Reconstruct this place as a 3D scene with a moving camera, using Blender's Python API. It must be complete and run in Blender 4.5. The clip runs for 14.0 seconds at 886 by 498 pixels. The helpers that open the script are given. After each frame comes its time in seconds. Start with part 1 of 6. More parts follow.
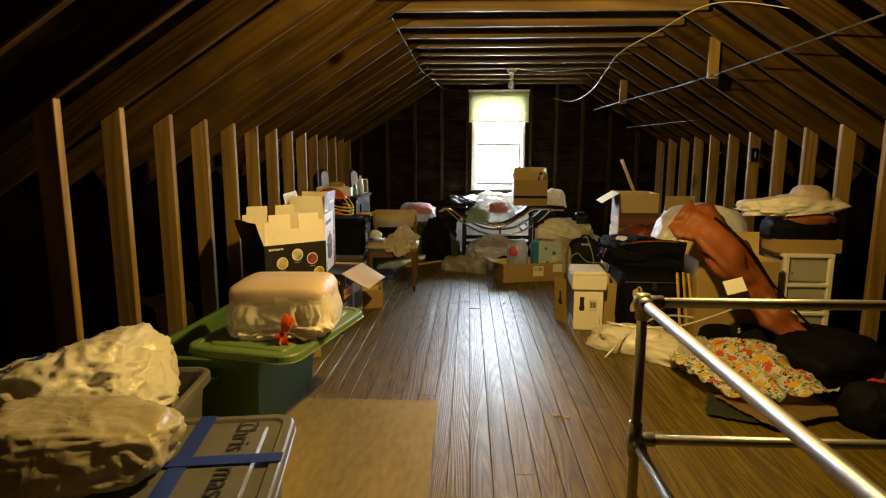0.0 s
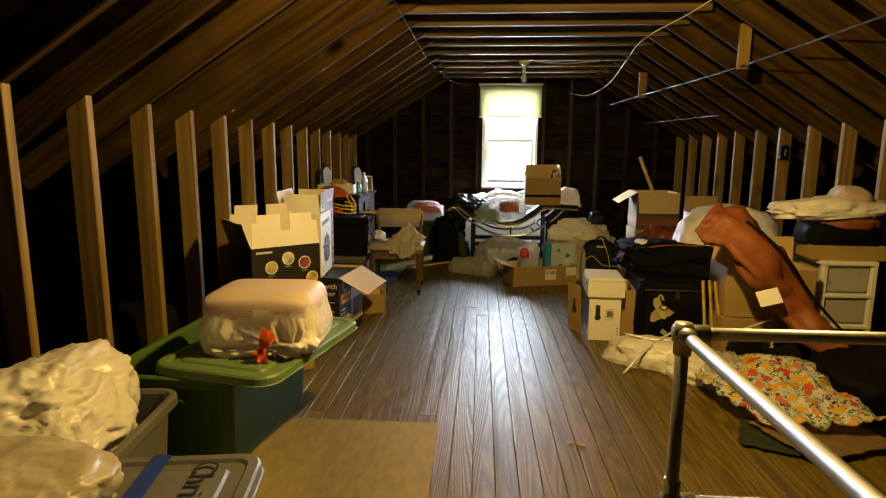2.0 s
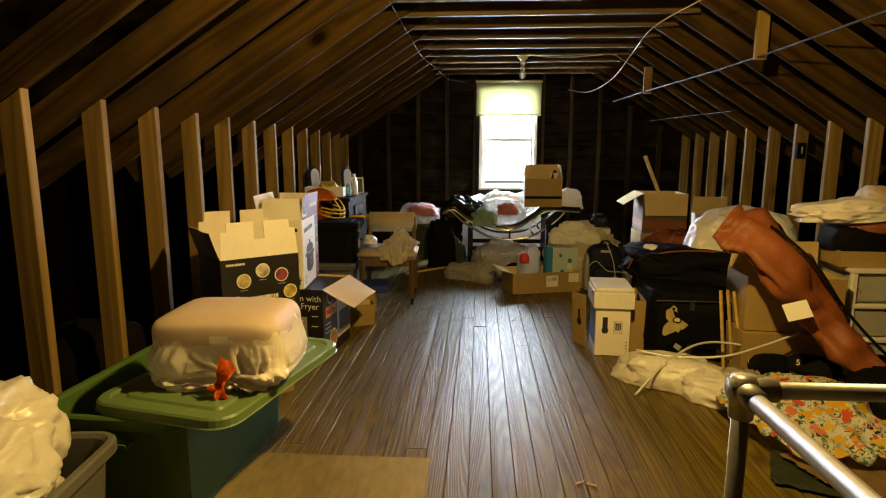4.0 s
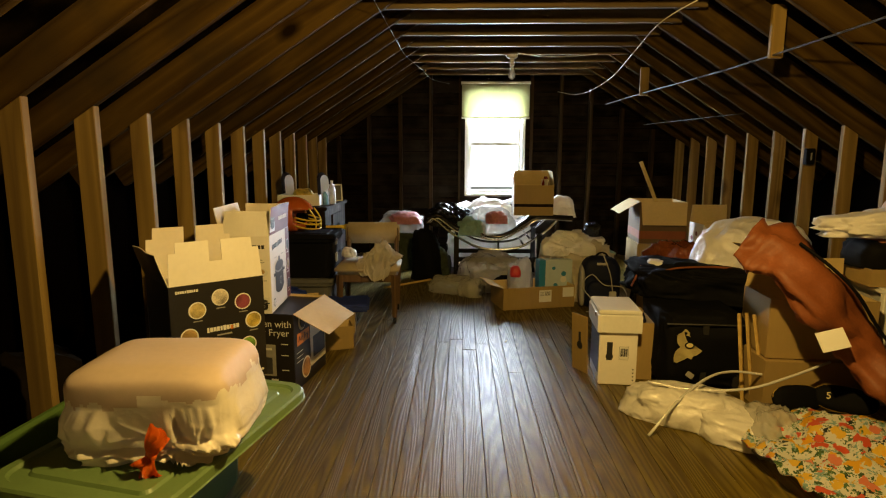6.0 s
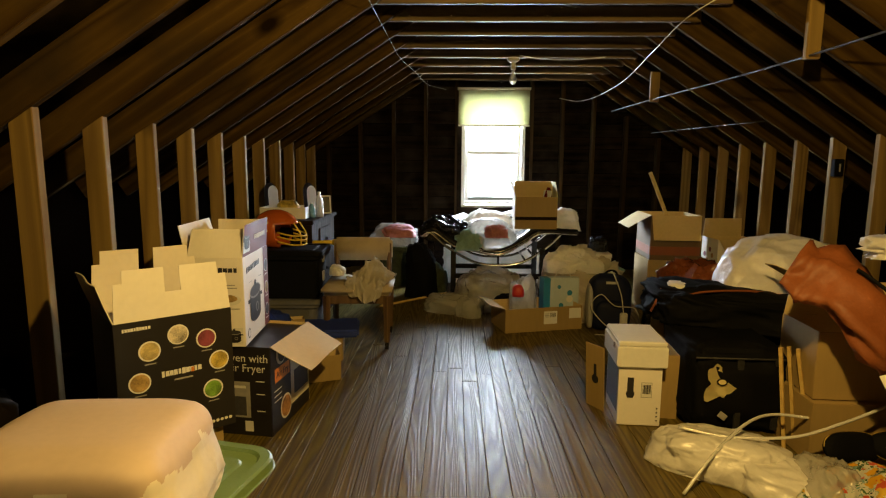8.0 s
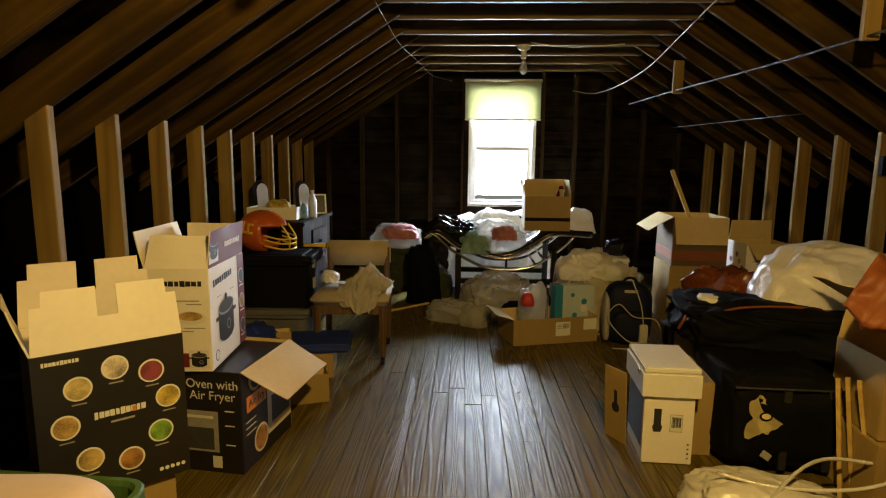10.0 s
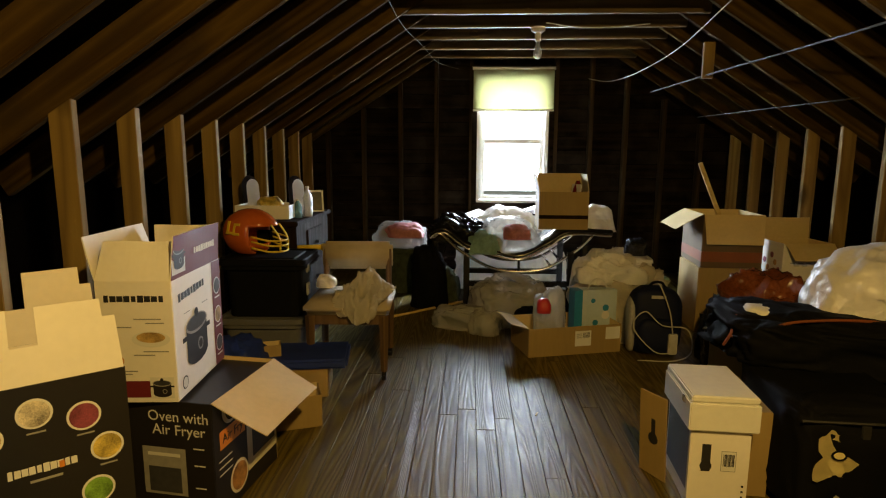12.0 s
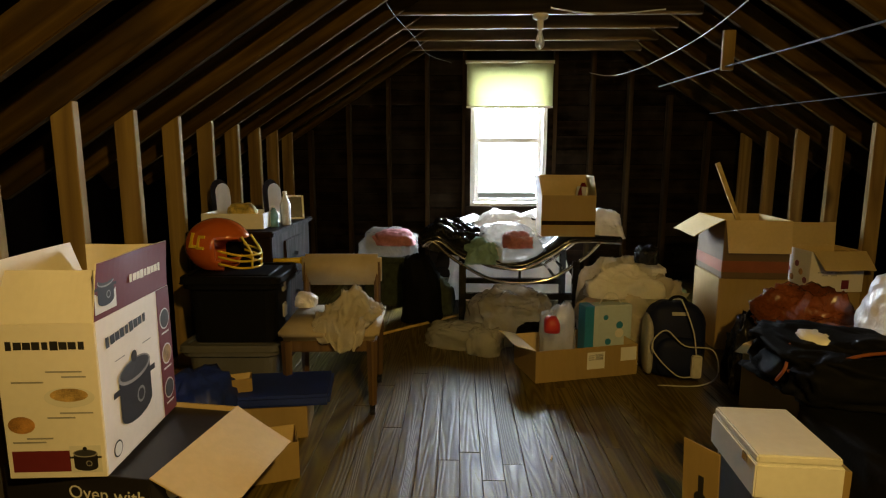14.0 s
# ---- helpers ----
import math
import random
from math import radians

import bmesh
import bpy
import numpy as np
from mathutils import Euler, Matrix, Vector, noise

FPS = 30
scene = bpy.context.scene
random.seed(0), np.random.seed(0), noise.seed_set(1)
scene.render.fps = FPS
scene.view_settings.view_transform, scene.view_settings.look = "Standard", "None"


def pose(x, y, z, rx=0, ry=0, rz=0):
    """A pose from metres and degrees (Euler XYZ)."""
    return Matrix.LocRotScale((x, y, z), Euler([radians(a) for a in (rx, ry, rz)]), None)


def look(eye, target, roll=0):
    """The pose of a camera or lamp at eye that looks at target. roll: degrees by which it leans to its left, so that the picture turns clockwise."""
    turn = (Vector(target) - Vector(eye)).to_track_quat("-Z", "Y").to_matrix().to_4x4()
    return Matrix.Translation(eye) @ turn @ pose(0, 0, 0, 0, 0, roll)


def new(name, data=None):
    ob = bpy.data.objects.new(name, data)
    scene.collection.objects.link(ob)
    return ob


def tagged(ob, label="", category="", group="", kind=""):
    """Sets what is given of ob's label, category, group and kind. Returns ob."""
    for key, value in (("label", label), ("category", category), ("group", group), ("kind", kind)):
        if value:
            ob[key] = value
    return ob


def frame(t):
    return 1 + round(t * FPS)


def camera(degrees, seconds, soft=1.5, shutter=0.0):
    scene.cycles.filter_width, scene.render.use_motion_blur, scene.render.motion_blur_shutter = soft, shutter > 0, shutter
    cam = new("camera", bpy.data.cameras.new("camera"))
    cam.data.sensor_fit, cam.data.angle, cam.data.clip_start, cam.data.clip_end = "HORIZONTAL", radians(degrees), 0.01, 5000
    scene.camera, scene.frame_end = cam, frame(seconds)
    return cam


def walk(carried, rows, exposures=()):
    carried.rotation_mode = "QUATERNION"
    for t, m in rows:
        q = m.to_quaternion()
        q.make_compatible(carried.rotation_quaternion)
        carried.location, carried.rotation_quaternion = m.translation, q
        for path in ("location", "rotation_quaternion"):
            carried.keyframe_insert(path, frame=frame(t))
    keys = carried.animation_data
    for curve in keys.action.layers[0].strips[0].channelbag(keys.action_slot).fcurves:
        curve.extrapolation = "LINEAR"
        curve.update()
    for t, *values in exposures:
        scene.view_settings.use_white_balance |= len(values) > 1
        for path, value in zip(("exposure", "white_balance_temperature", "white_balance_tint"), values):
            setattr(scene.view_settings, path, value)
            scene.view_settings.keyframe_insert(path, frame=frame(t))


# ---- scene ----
cam = camera(74.8, 14.0, 1.15)
PATH = [
    (0, (-0.001, 0.108, 1.157), (-0.088, 2.081, 0.838), 0.1),
    (0.5, (0.007, 0.177, 1.142), (-0.092, 2.15, 0.827), -0.1),
    (1, (0.01, 0.239, 1.149), (-0.097, 2.21, 0.828), 0.2),
    (1.5, (0.014, 0.319, 1.153), (-0.1, 2.288, 0.826), 0.5),
    (2, (0.025, 0.386, 1.15), (-0.101, 2.354, 0.821), 0.4),
    (4.5, (0.038, 0.772, 1.145), (-0.078, 2.741, 0.818), -0.1),
    (5, (0.024, 0.866, 1.151), (-0.072, 2.837, 0.825), 0.0),
    (5.5, (0.012, 0.947, 1.155), (-0.066, 2.92, 0.835), 0.0),
    (6, (-0.005, 1.037, 1.162), (-0.066, 3.011, 0.845), 0.2),
    (6.5, (-0.028, 1.123, 1.164), (-0.069, 3.098, 0.854), 0.4),
    (7, (-0.041, 1.208, 1.169), (-0.074, 3.184, 0.863), 0.5),
    (7.5, (-0.048, 1.298, 1.17), (-0.078, 3.275, 0.872), 0.5),
    (8, (-0.043, 1.391, 1.171), (-0.08, 3.37, 0.882), 0.4),
    (10.5, (-0.003, 1.821, 1.175), (-0.081, 3.796, 0.868), 0.5),
    (11, (-0.001, 1.901, 1.168), (-0.088, 3.875, 0.857), 0.4),
    (11.5, (-0.012, 1.992, 1.161), (-0.101, 3.965, 0.846), 0.4),
    (12, (-0.028, 2.09, 1.158), (-0.118, 4.062, 0.84), 0.3),
    (12.5, (-0.039, 2.193, 1.156), (-0.127, 4.166, 0.837), 0.1),
    (13, (-0.06, 2.296, 1.161), (-0.135, 4.269, 0.839), 0.2),
    (13.5, (-0.076, 2.392, 1.163), (-0.136, 4.365, 0.843), 0.2),
    (14, (-0.085, 2.479, 1.163), (-0.133, 4.453, 0.844), 0.1),
]
walk(cam, [(t, look(eye, target, roll)) for t, eye, target, roll in PATH],
     exposures=((0, 0.20), (5, 0.13), (8, 0.0), (11, -0.10), (14, -0.2)))

# ---- light ----
world = bpy.data.worlds.new("sky")
world.use_nodes = True
scene.world = world
sky = world.node_tree.nodes.new("ShaderNodeTexSky")
sky.sky_type, sky.sun_disc, sky.sun_elevation, sky.sun_rotation = "NISHITA", False, radians(45), radians(160)
world.node_tree.nodes["Background"].inputs["Strength"].default_value = 0.12
world.node_tree.links.new(sky.outputs["Color"], world.node_tree.nodes["Background"].inputs["Color"])

WALL_Y, BACK_Y = 7.885, -1.6          # inner faces of the two gable walls
KNEE_L, KNEE_R = -1.5, 2.376          # room-side faces of the knee studs
KNEE_Z, SLOPE = 1.36, 0.642          # where the rafters' undersides start, and their rise
MID = (KNEE_L + KNEE_R) / 2
TIE_Z = 2.036                        # underside of the collar ties
RIDGE_Z = KNEE_Z + SLOPE * (MID - KNEE_L)
STEP = 0.4064                        # framing 16 inches on centre
WIN_X0, WIN_X1, WIN_Z0, WIN_Z1 = 0.045, 0.72, 0.70, 1.90   # window opening

day = bpy.data.lights.new("window_daylight", "AREA")
day.shape, day.size, day.size_y, day.energy, day.color = "RECTANGLE", 1.0, 1.6, 480, (0.80, 0.90, 1.0)
new("window_daylight", day).matrix_world = look((0.38, WALL_Y + 0.45, 1.55), (0.38, 4.6, 0.5))
bulb_light = bpy.data.lights.new("ceiling_bulb", "POINT")
bulb_light.energy, bulb_light.color, bulb_light.shadow_soft_size = 145, (1.0, 0.64, 0.17), 0.035
new("ceiling_bulb", bulb_light).matrix_world = pose(0.387, 2.22, 1.86)


# ---- materials ----
def material(name, colour, rough=0.6, metal=0.0, grain=None, spot=0.25, bump=0.1, scale=12.0, spec=0.5, island=0.0, **more):
    """A procedural surface: base colour varied at two scales, uneven roughness and fine relief. grain: stretch of the pattern along x, y, z."""
    m = bpy.data.materials.new(name)
    m.use_nodes = True
    n, l = m.node_tree.nodes, m.node_tree.links
    b = n["Principled BSDF"]
    co = n.new("ShaderNodeTexCoord")
    mp = n.new("ShaderNodeMapping")
    mp.inputs["Scale"].default_value = grain or (1, 1, 1)
    l.new(co.outputs["Object"], mp.inputs["Vector"])
    info = n.new("ShaderNodeObjectInfo")
    off = n.new("ShaderNodeVectorMath")
    off.operation = "MULTIPLY_ADD"
    l.new(info.outputs["Random"], off.inputs[0])
    off.inputs[1].default_value = (37, 53, 71)
    l.new(mp.outputs["Vector"], off.inputs[2])
    big, fine = n.new("ShaderNodeTexNoise"), n.new("ShaderNodeTexNoise")
    for node, s, d in ((big, scale * 0.25, 4), (fine, scale * 4, 6)):
        node.inputs["Scale"].default_value, node.inputs["Detail"].default_value = s, d
        l.new(off.outputs["Vector"], node.inputs["Vector"])
    mix = n.new("ShaderNodeMix")
    mix.data_type, mix.blend_type = "RGBA", "MIX"
    total = n.new("ShaderNodeMath")
    total.operation = "MULTIPLY_ADD"
    l.new(fine.outputs["Fac"], total.inputs[0])
    total.inputs[1].default_value = 0.5
    l.new(big.outputs["Fac"], total.inputs[2])
    ramp = n.new("ShaderNodeMapRange")
    ramp.inputs["From Min"].default_value, ramp.inputs["From Max"].default_value = 0.5, 1.0
    l.new(total.outputs[0], ramp.inputs["Value"])
    l.new(ramp.outputs["Result"], mix.inputs["Factor"])
    mix.inputs["A"].default_value = (*[c * (1 - spot) for c in colour], 1)
    mix.inputs["B"].default_value = (*[min(1, c * (1 + spot * 0.6)) for c in colour], 1)
    last = mix.outputs["Result"]
    if island:
        hsv = n.new("ShaderNodeHueSaturation")
        rr = n.new("ShaderNodeMapRange")
        rr.inputs["To Min"].default_value, rr.inputs["To Max"].default_value = 1 - island, 1 + island
        l.new(info.outputs["Random"], rr.inputs["Value"])
        l.new(rr.outputs["Result"], hsv.inputs["Value"])
        l.new(last, hsv.inputs["Color"])
        last = hsv.outputs["Color"]
    l.new(last, b.inputs["Base Color"])
    rmap = n.new("ShaderNodeMapRange")
    rmap.inputs["To Min"].default_value, rmap.inputs["To Max"].default_value = max(0.02, rough - 0.08), min(1, rough + 0.08)
    l.new(big.outputs["Fac"], rmap.inputs["Value"])
    l.new(rmap.outputs["Result"], b.inputs["Roughness"])
    b.inputs["Metallic"].default_value = metal
    b.inputs["Specular IOR Level"].default_value = spec
    if bump:
        bp = n.new("ShaderNodeBump")
        bp.inputs["Strength"].default_value, bp.inputs["Distance"].default_value = bump, 0.01
        l.new(total.outputs[0], bp.inputs["Height"])
        l.new(bp.outputs["Normal"], b.inputs["Normal"])
    for key, value in more.items():
        b.inputs[key.replace("_", " ")].default_value = value
    return m


def wood(name, light, dark, axis, rough=0.6, ring=26.0, stretch=0.06, knots=0.5, bump=0.15, island=0.12, dirt=0.0, spec=0.4, gloss=0.1):
    """Sawn wood: cathedral rings along an axis (0, 1, 2), knots, and a change from piece to piece."""
    m = bpy.data.materials.new(name)
    m.use_nodes = True
    n, l = m.node_tree.nodes, m.node_tree.links
    b = n["Principled BSDF"]
    co = n.new("ShaderNodeTexCoord")
    info = n.new("ShaderNodeObjectInfo")
    off = n.new("ShaderNodeVectorMath")
    off.operation = "MULTIPLY_ADD"
    l.new(info.outputs["Random"], off.inputs[0])
    off.inputs[1].default_value = (17, 29, 41)
    l.new(co.outputs["Object"], off.inputs[2])
    mp = n.new("ShaderNodeMapping")
    s = [1.0, 1.0, 1.0]
    s[axis] = stretch
    mp.inputs["Scale"].default_value = s
    l.new(off.outputs["Vector"], mp.inputs["Vector"])
    warp = n.new("ShaderNodeTexNoise")
    warp.inputs["Scale"].default_value, warp.inputs["Detail"].default_value = 6.0, 2
    l.new(mp.outputs["Vector"], warp.inputs["Vector"])
    mul = n.new("ShaderNodeMath")
    mul.operation = "MULTIPLY"
    mul.inputs[1].default_value = ring
    l.new(warp.outputs["Fac"], mul.inputs[0])
    sine = n.new("ShaderNodeMath")
    sine.operation = "PINGPONG"
    sine.inputs[1].default_value = 1.0
    l.new(mul.outputs[0], sine.inputs[0])
    fibre = n.new("ShaderNodeTexNoise")
    mp2 = n.new("ShaderNodeMapping")
    s2 = [160.0, 160.0, 160.0]
    s2[axis] = 4.0
    mp2.inputs["Scale"].default_value = s2
    l.new(off.outputs["Vector"], mp2.inputs["Vector"])
    fibre.inputs["Scale"].default_value, fibre.inputs["Detail"].default_value = 1.0, 3
    l.new(mp2.outputs["Vector"], fibre.inputs["Vector"])
    add = n.new("ShaderNodeMath")
    add.operation = "MULTIPLY_ADD"
    l.new(fibre.outputs["Fac"], add.inputs[0])
    add.inputs[1].default_value = 0.45
    l.new(sine.outputs[0], add.inputs[2])
    ramp = n.new("ShaderNodeMapRange")
    ramp.inputs["From Min"].default_value, ramp.inputs["From Max"].default_value = 0.1, 1.25
    l.new(add.outputs[0], ramp.inputs["Value"])
    mix = n.new("ShaderNodeMix")
    mix.data_type = "RGBA"
    l.new(ramp.outputs["Result"], mix.inputs["Factor"])
    mix.inputs["A"].default_value, mix.inputs["B"].default_value = (*light, 1), (*dark, 1)
    last = mix.outputs["Result"]
    if knots:
        vor = n.new("ShaderNodeTexVoronoi")
        mp3 = n.new("ShaderNodeMapping")
        s3 = [3.2, 3.2, 3.2]
        s3[axis] = 1.7
        mp3.inputs["Scale"].default_value = s3
        l.new(off.outputs["Vector"], mp3.inputs["Vector"])
        vor.inputs["Scale"].default_value = 1.0
        l.new(mp3.outputs["Vector"], vor.inputs["Vector"])
        kr = n.new("ShaderNodeMapRange")
        kr.inputs["From Min"].default_value, kr.inputs["From Max"].default_value = 0.06, 0.17
        kr.inputs["To Min"].default_value, kr.inputs["To Max"].default_value = knots, 0
        l.new(vor.outputs["Distance"], kr.inputs["Value"])
        km = n.new("ShaderNodeMix")
        km.data_type = "RGBA"
        l.new(kr.outputs["Result"], km.inputs["Factor"])
        l.new(last, km.inputs["A"])
        km.inputs["B"].default_value = (*[c * 0.22 for c in dark], 1)
        last = km.outputs["Result"]
    if dirt:
        dn = n.new("ShaderNodeTexNoise")
        dn.inputs["Scale"].default_value, dn.inputs["Detail"].default_value = 3.5, 5
        l.new(off.outputs["Vector"], dn.inputs["Vector"])
        dr = n.new("ShaderNodeMapRange")
        dr.inputs["From Min"].default_value, dr.inputs["From Max"].default_value, dr.inputs["To Max"].default_value = 0.45, 0.75, dirt
        l.new(dn.outputs["Fac"], dr.inputs["Value"])
        dm = n.new("ShaderNodeMix")
        dm.data_type = "RGBA"
        l.new(dr.outputs["Result"], dm.inputs["Factor"])
        l.new(last, dm.inputs["A"])
        dm.inputs["B"].default_value = (0.03, 0.022, 0.014, 1)
        last = dm.outputs["Result"]
    hsv = n.new("ShaderNodeHueSaturation")
    rr = n.new("ShaderNodeMapRange")
    rr.inputs["To Min"].default_value, rr.inputs["To Max"].default_value = 1 - island, 1 + island
    l.new(info.outputs["Random"], rr.inputs["Value"])
    l.new(rr.outputs["Result"], hsv.inputs["Value"])
    l.new(last, hsv.inputs["Color"])
    l.new(hsv.outputs["Color"], b.inputs["Base Color"])
    rm = n.new("ShaderNodeMapRange")
    rm.inputs["To Min"].default_value, rm.inputs["To Max"].default_value = max(0.05, rough - gloss), min(1, rough + gloss)
    l.new(add.outputs[0], rm.inputs["Value"])
    l.new(rm.outputs["Result"], b.inputs["Roughness"])
    b.inputs["Specular IOR Level"].default_value = spec
    bp = n.new("ShaderNodeBump")
    bp.inputs["Strength"].default_value, bp.inputs["Distance"].default_value = bump, 0.004
    l.new(add.outputs[0], bp.inputs["Height"])
    l.new(bp.outputs["Normal"], b.inputs["Normal"])
    return m


M = {}
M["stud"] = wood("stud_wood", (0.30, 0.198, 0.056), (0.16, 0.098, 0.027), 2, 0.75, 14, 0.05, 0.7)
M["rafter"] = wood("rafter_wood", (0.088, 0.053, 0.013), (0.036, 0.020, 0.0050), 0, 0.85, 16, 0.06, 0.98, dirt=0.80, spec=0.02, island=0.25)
M["tie"] = wood("tie_wood", (0.18, 0.118, 0.044), (0.09, 0.055, 0.019), 0, 0.65, 14, 0.05, 0.5, dirt=0.3)
# near-black sheathing: the shade between the rafters is put into its colour
M["sheath"] = wood("shaded_sheathing", (0.003, 0.0017, 0.0006), (0.0014, 0.0008, 0.0003), 1, 0.95, 10, 0.06, 0.4, dirt=0.6, spec=0.0)
# dark gable boards and their studs, darkened further: shade is in the colour
M["gable_wood"] = wood("shaded_gable_boards", (0.016, 0.009, 0.0045), (0.004, 0.0026, 0.0013), 0, 0.95, 10, 0.06, 0.4, dirt=0.8, spec=0.02)
M["gable_stud"] = wood("shaded_gable_studs", (0.05, 0.030, 0.012), (0.024, 0.014, 0.006), 2, 0.85, 14, 0.05, 0.6, dirt=0.6, spec=0.04)
M["floor"] = wood("floor_wood", (0.160, 0.117, 0.015), (0.062, 0.040, 0.0050), 1, 0.35, 60, 0.045, 0.0, 0.22, 0.10, dirt=0.15, spec=0.30, gloss=0.12)
M["ply"] = material("plywood", (0.225, 0.172, 0.030), 0.65, spec=0.2, grain=(1, 0.3, 1), spot=0.4, bump=0.05, scale=10)
# near-black surface whose colour stands for the shade behind studs and boards
M["dark"] = material("void_shade", (0.0022, 0.0014, 0.0009), 0.95, bump=0, spec=0.0)
M["card"] = material("cardboard", (0.35, 0.24, 0.088), 0.75, grain=(1, 1, 0.15), spot=0.12, bump=0.06, scale=14)
M["kraft"] = material("brown_kraft_board", (0.125, 0.078, 0.030), 0.75, grain=(1, 1, 0.15), spot=0.14, bump=0.06, scale=14)
M["cardin"] = material("cardboard_inside", (0.60, 0.45, 0.20), 0.8, spot=0.1, bump=0.04)
M["white_card"] = material("white_carton", (0.86, 0.82, 0.76), 0.55, spot=0.06, bump=0.02)
M["cream_card"] = material("cream_carton_inside", (0.80, 0.73, 0.60), 0.7, spot=0.07, bump=0.03)
M["black_print"] = material("black_print", (0.018, 0.016, 0.016), 0.42, spot=0.15, bump=0.0)
M["burgundy"] = material("burgundy_print", (0.16, 0.022, 0.028), 0.42, spot=0.1, bump=0.0)
M["ink"] = material("dark_ink", (0.02, 0.02, 0.022), 0.55, bump=0.0)
M["white_ink"] = material("white_ink", (0.75, 0.74, 0.70), 0.5, spot=0.03, bump=0.0)
M["orange_ink"] = material("orange_ink", (0.75, 0.26, 0.03), 0.5, bump=0.0)
M["grey_ink"] = material("grey_ink", (0.34, 0.33, 0.31), 0.5, bump=0.0)
M["white_paint"] = material("white_paint", (0.78, 0.77, 0.73), 0.4, spot=0.08, bump=0.05)
M["green"] = material("green_plastic", (0.07, 0.135, 0.035), 0.62, spot=0.12, bump=0.05, scale=30, spec=0.22)
M["green_lid"] = material("green_lid_plastic", (0.125, 0.20, 0.075), 0.45, spot=0.12, bump=0.06, scale=30)
M["grey_tote"] = material("grey_tote_plastic", (0.12, 0.12, 0.115), 0.48, spot=0.14, bump=0.05, scale=30)
M["black_tote"] = material("black_tote_plastic", (0.006, 0.006, 0.0065), 0.6, spot=0.2, bump=0.03, spec=0.06)
M["blue_tape"] = material("blue_tape", (0.012, 0.04, 0.32), 0.5, spot=0.12, bump=0.08, scale=40)
M["rail"] = material("galvanised_pipe", (0.42, 0.42, 0.43), 0.42, metal=0.85, spot=0.25, bump=0.06, scale=20)
M["pipe"] = material("conduit_pipe", (0.04, 0.038, 0.035), 0.6, metal=0.2, spot=0.3, bump=0.03)


def film(name, colour, rough, creases=0.6, clear=0.0, size=1.0):
    """Thin plastic film: many sharp creases at two sizes, a soft sheen, a little light let through."""
    m = material(name, colour, rough, spot=0.08, bump=0.0, scale=14)
    n, l = m.node_tree.nodes, m.node_tree.links
    b = n["Principled BSDF"]
    co = n.new("ShaderNodeTexCoord")
    warp = n.new("ShaderNodeTexNoise")
    warp.inputs["Scale"].default_value = 5.0 / size
    l.new(co.outputs["Object"], warp.inputs["Vector"])
    add = n.new("ShaderNodeVectorMath")
    add.operation = "MULTIPLY_ADD"
    l.new(warp.outputs["Color"], add.inputs[0])
    add.inputs[1].default_value = (0.22 * size,) * 3
    l.new(co.outputs["Object"], add.inputs[2])
    last = None
    for sc, amount in ((6.0, 0.10), (14.0, 0.045), (33.0, 0.016)):
        no = n.new("ShaderNodeTexVoronoi")
        no.inputs["Scale"].default_value = sc / size
        l.new(add.outputs["Vector"], no.inputs["Vector"])
        bp = n.new("ShaderNodeBump")
        bp.inputs["Strength"].default_value, bp.inputs["Distance"].default_value = creases, amount * 0.2
        l.new(no.outputs["Distance"], bp.inputs["Height"])
        if last:
            l.new(last.outputs["Normal"], bp.inputs["Normal"])
        last = bp
    l.new(last.outputs["Normal"], b.inputs["Normal"])
    b.inputs["Coat Weight"].default_value, b.inputs["Coat Roughness"].default_value = 0.18, 0.2
    out = n["Material Output"]
    tr = n.new("ShaderNodeBsdfTranslucent")
    tr.inputs["Color"].default_value = (*colour, 1)
    m1 = n.new("ShaderNodeMixShader")
    m1.inputs["Fac"].default_value = 0.22
    l.new(b.outputs["BSDF"], m1.inputs[1])
    l.new(tr.outputs["BSDF"], m1.inputs[2])
    last = m1
    if clear:
        tp = n.new("ShaderNodeBsdfTransparent")
        m2 = n.new("ShaderNodeMixShader")
        m2.inputs["Fac"].default_value = clear
        l.new(m1.outputs[0], m2.inputs[1])
        l.new(tp.outputs[0], m2.inputs[2])
        last = m2
    l.new(last.outputs[0], out.inputs["Surface"])
    return m


M["bag_fold"] = film("loose_bag_film", (0.88, 0.82, 0.74), 0.34, 0.25)
M["bag_white"] = film("white_bag_film", (0.88, 0.85, 0.81), 0.32)
M["bag_pink"] = film("white_bag_over_pillow", (0.64, 0.51, 0.43), 0.68, 0.04)
M["bag_pink"].node_tree.nodes["Principled BSDF"].inputs["Coat Weight"].default_value = 0.03
M["bag_tan"] = film("tan_bag_film", (0.58, 0.52, 0.41), 0.42)
M["bag_clear"] = film("clear_bag_film", (0.62, 0.60, 0.55), 0.10, 0.9, 0.45)
M["bag_clear"].node_tree.nodes["Principled BSDF"].inputs["Coat Weight"].default_value = 0.7
M["black_cloth"] = material("black_nylon", (0.004, 0.004, 0.0045), 0.75, spec=0.09, spot=0.3, bump=0.15, scale=30)
M["rust"] = material("rust_cloth", (0.235, 0.066, 0.017), 0.62, spot=0.18, bump=0.2, scale=25)
M["navy"] = material("navy_nylon", (0.005, 0.008, 0.03), 0.65, spec=0.2, spot=0.3, bump=0.15, scale=30)
M["blue_cloth"] = material("blue_cloth", (0.012, 0.03, 0.20), 0.6, spot=0.3, bump=0.15, scale=30)
M["red"] = material("red_print", (0.5, 0.03, 0.03), 0.5, spot=0.1)
M["beige"] = material("beige_upholstery", (0.44, 0.36, 0.24), 0.85, spot=0.12, bump=0.12, scale=60)
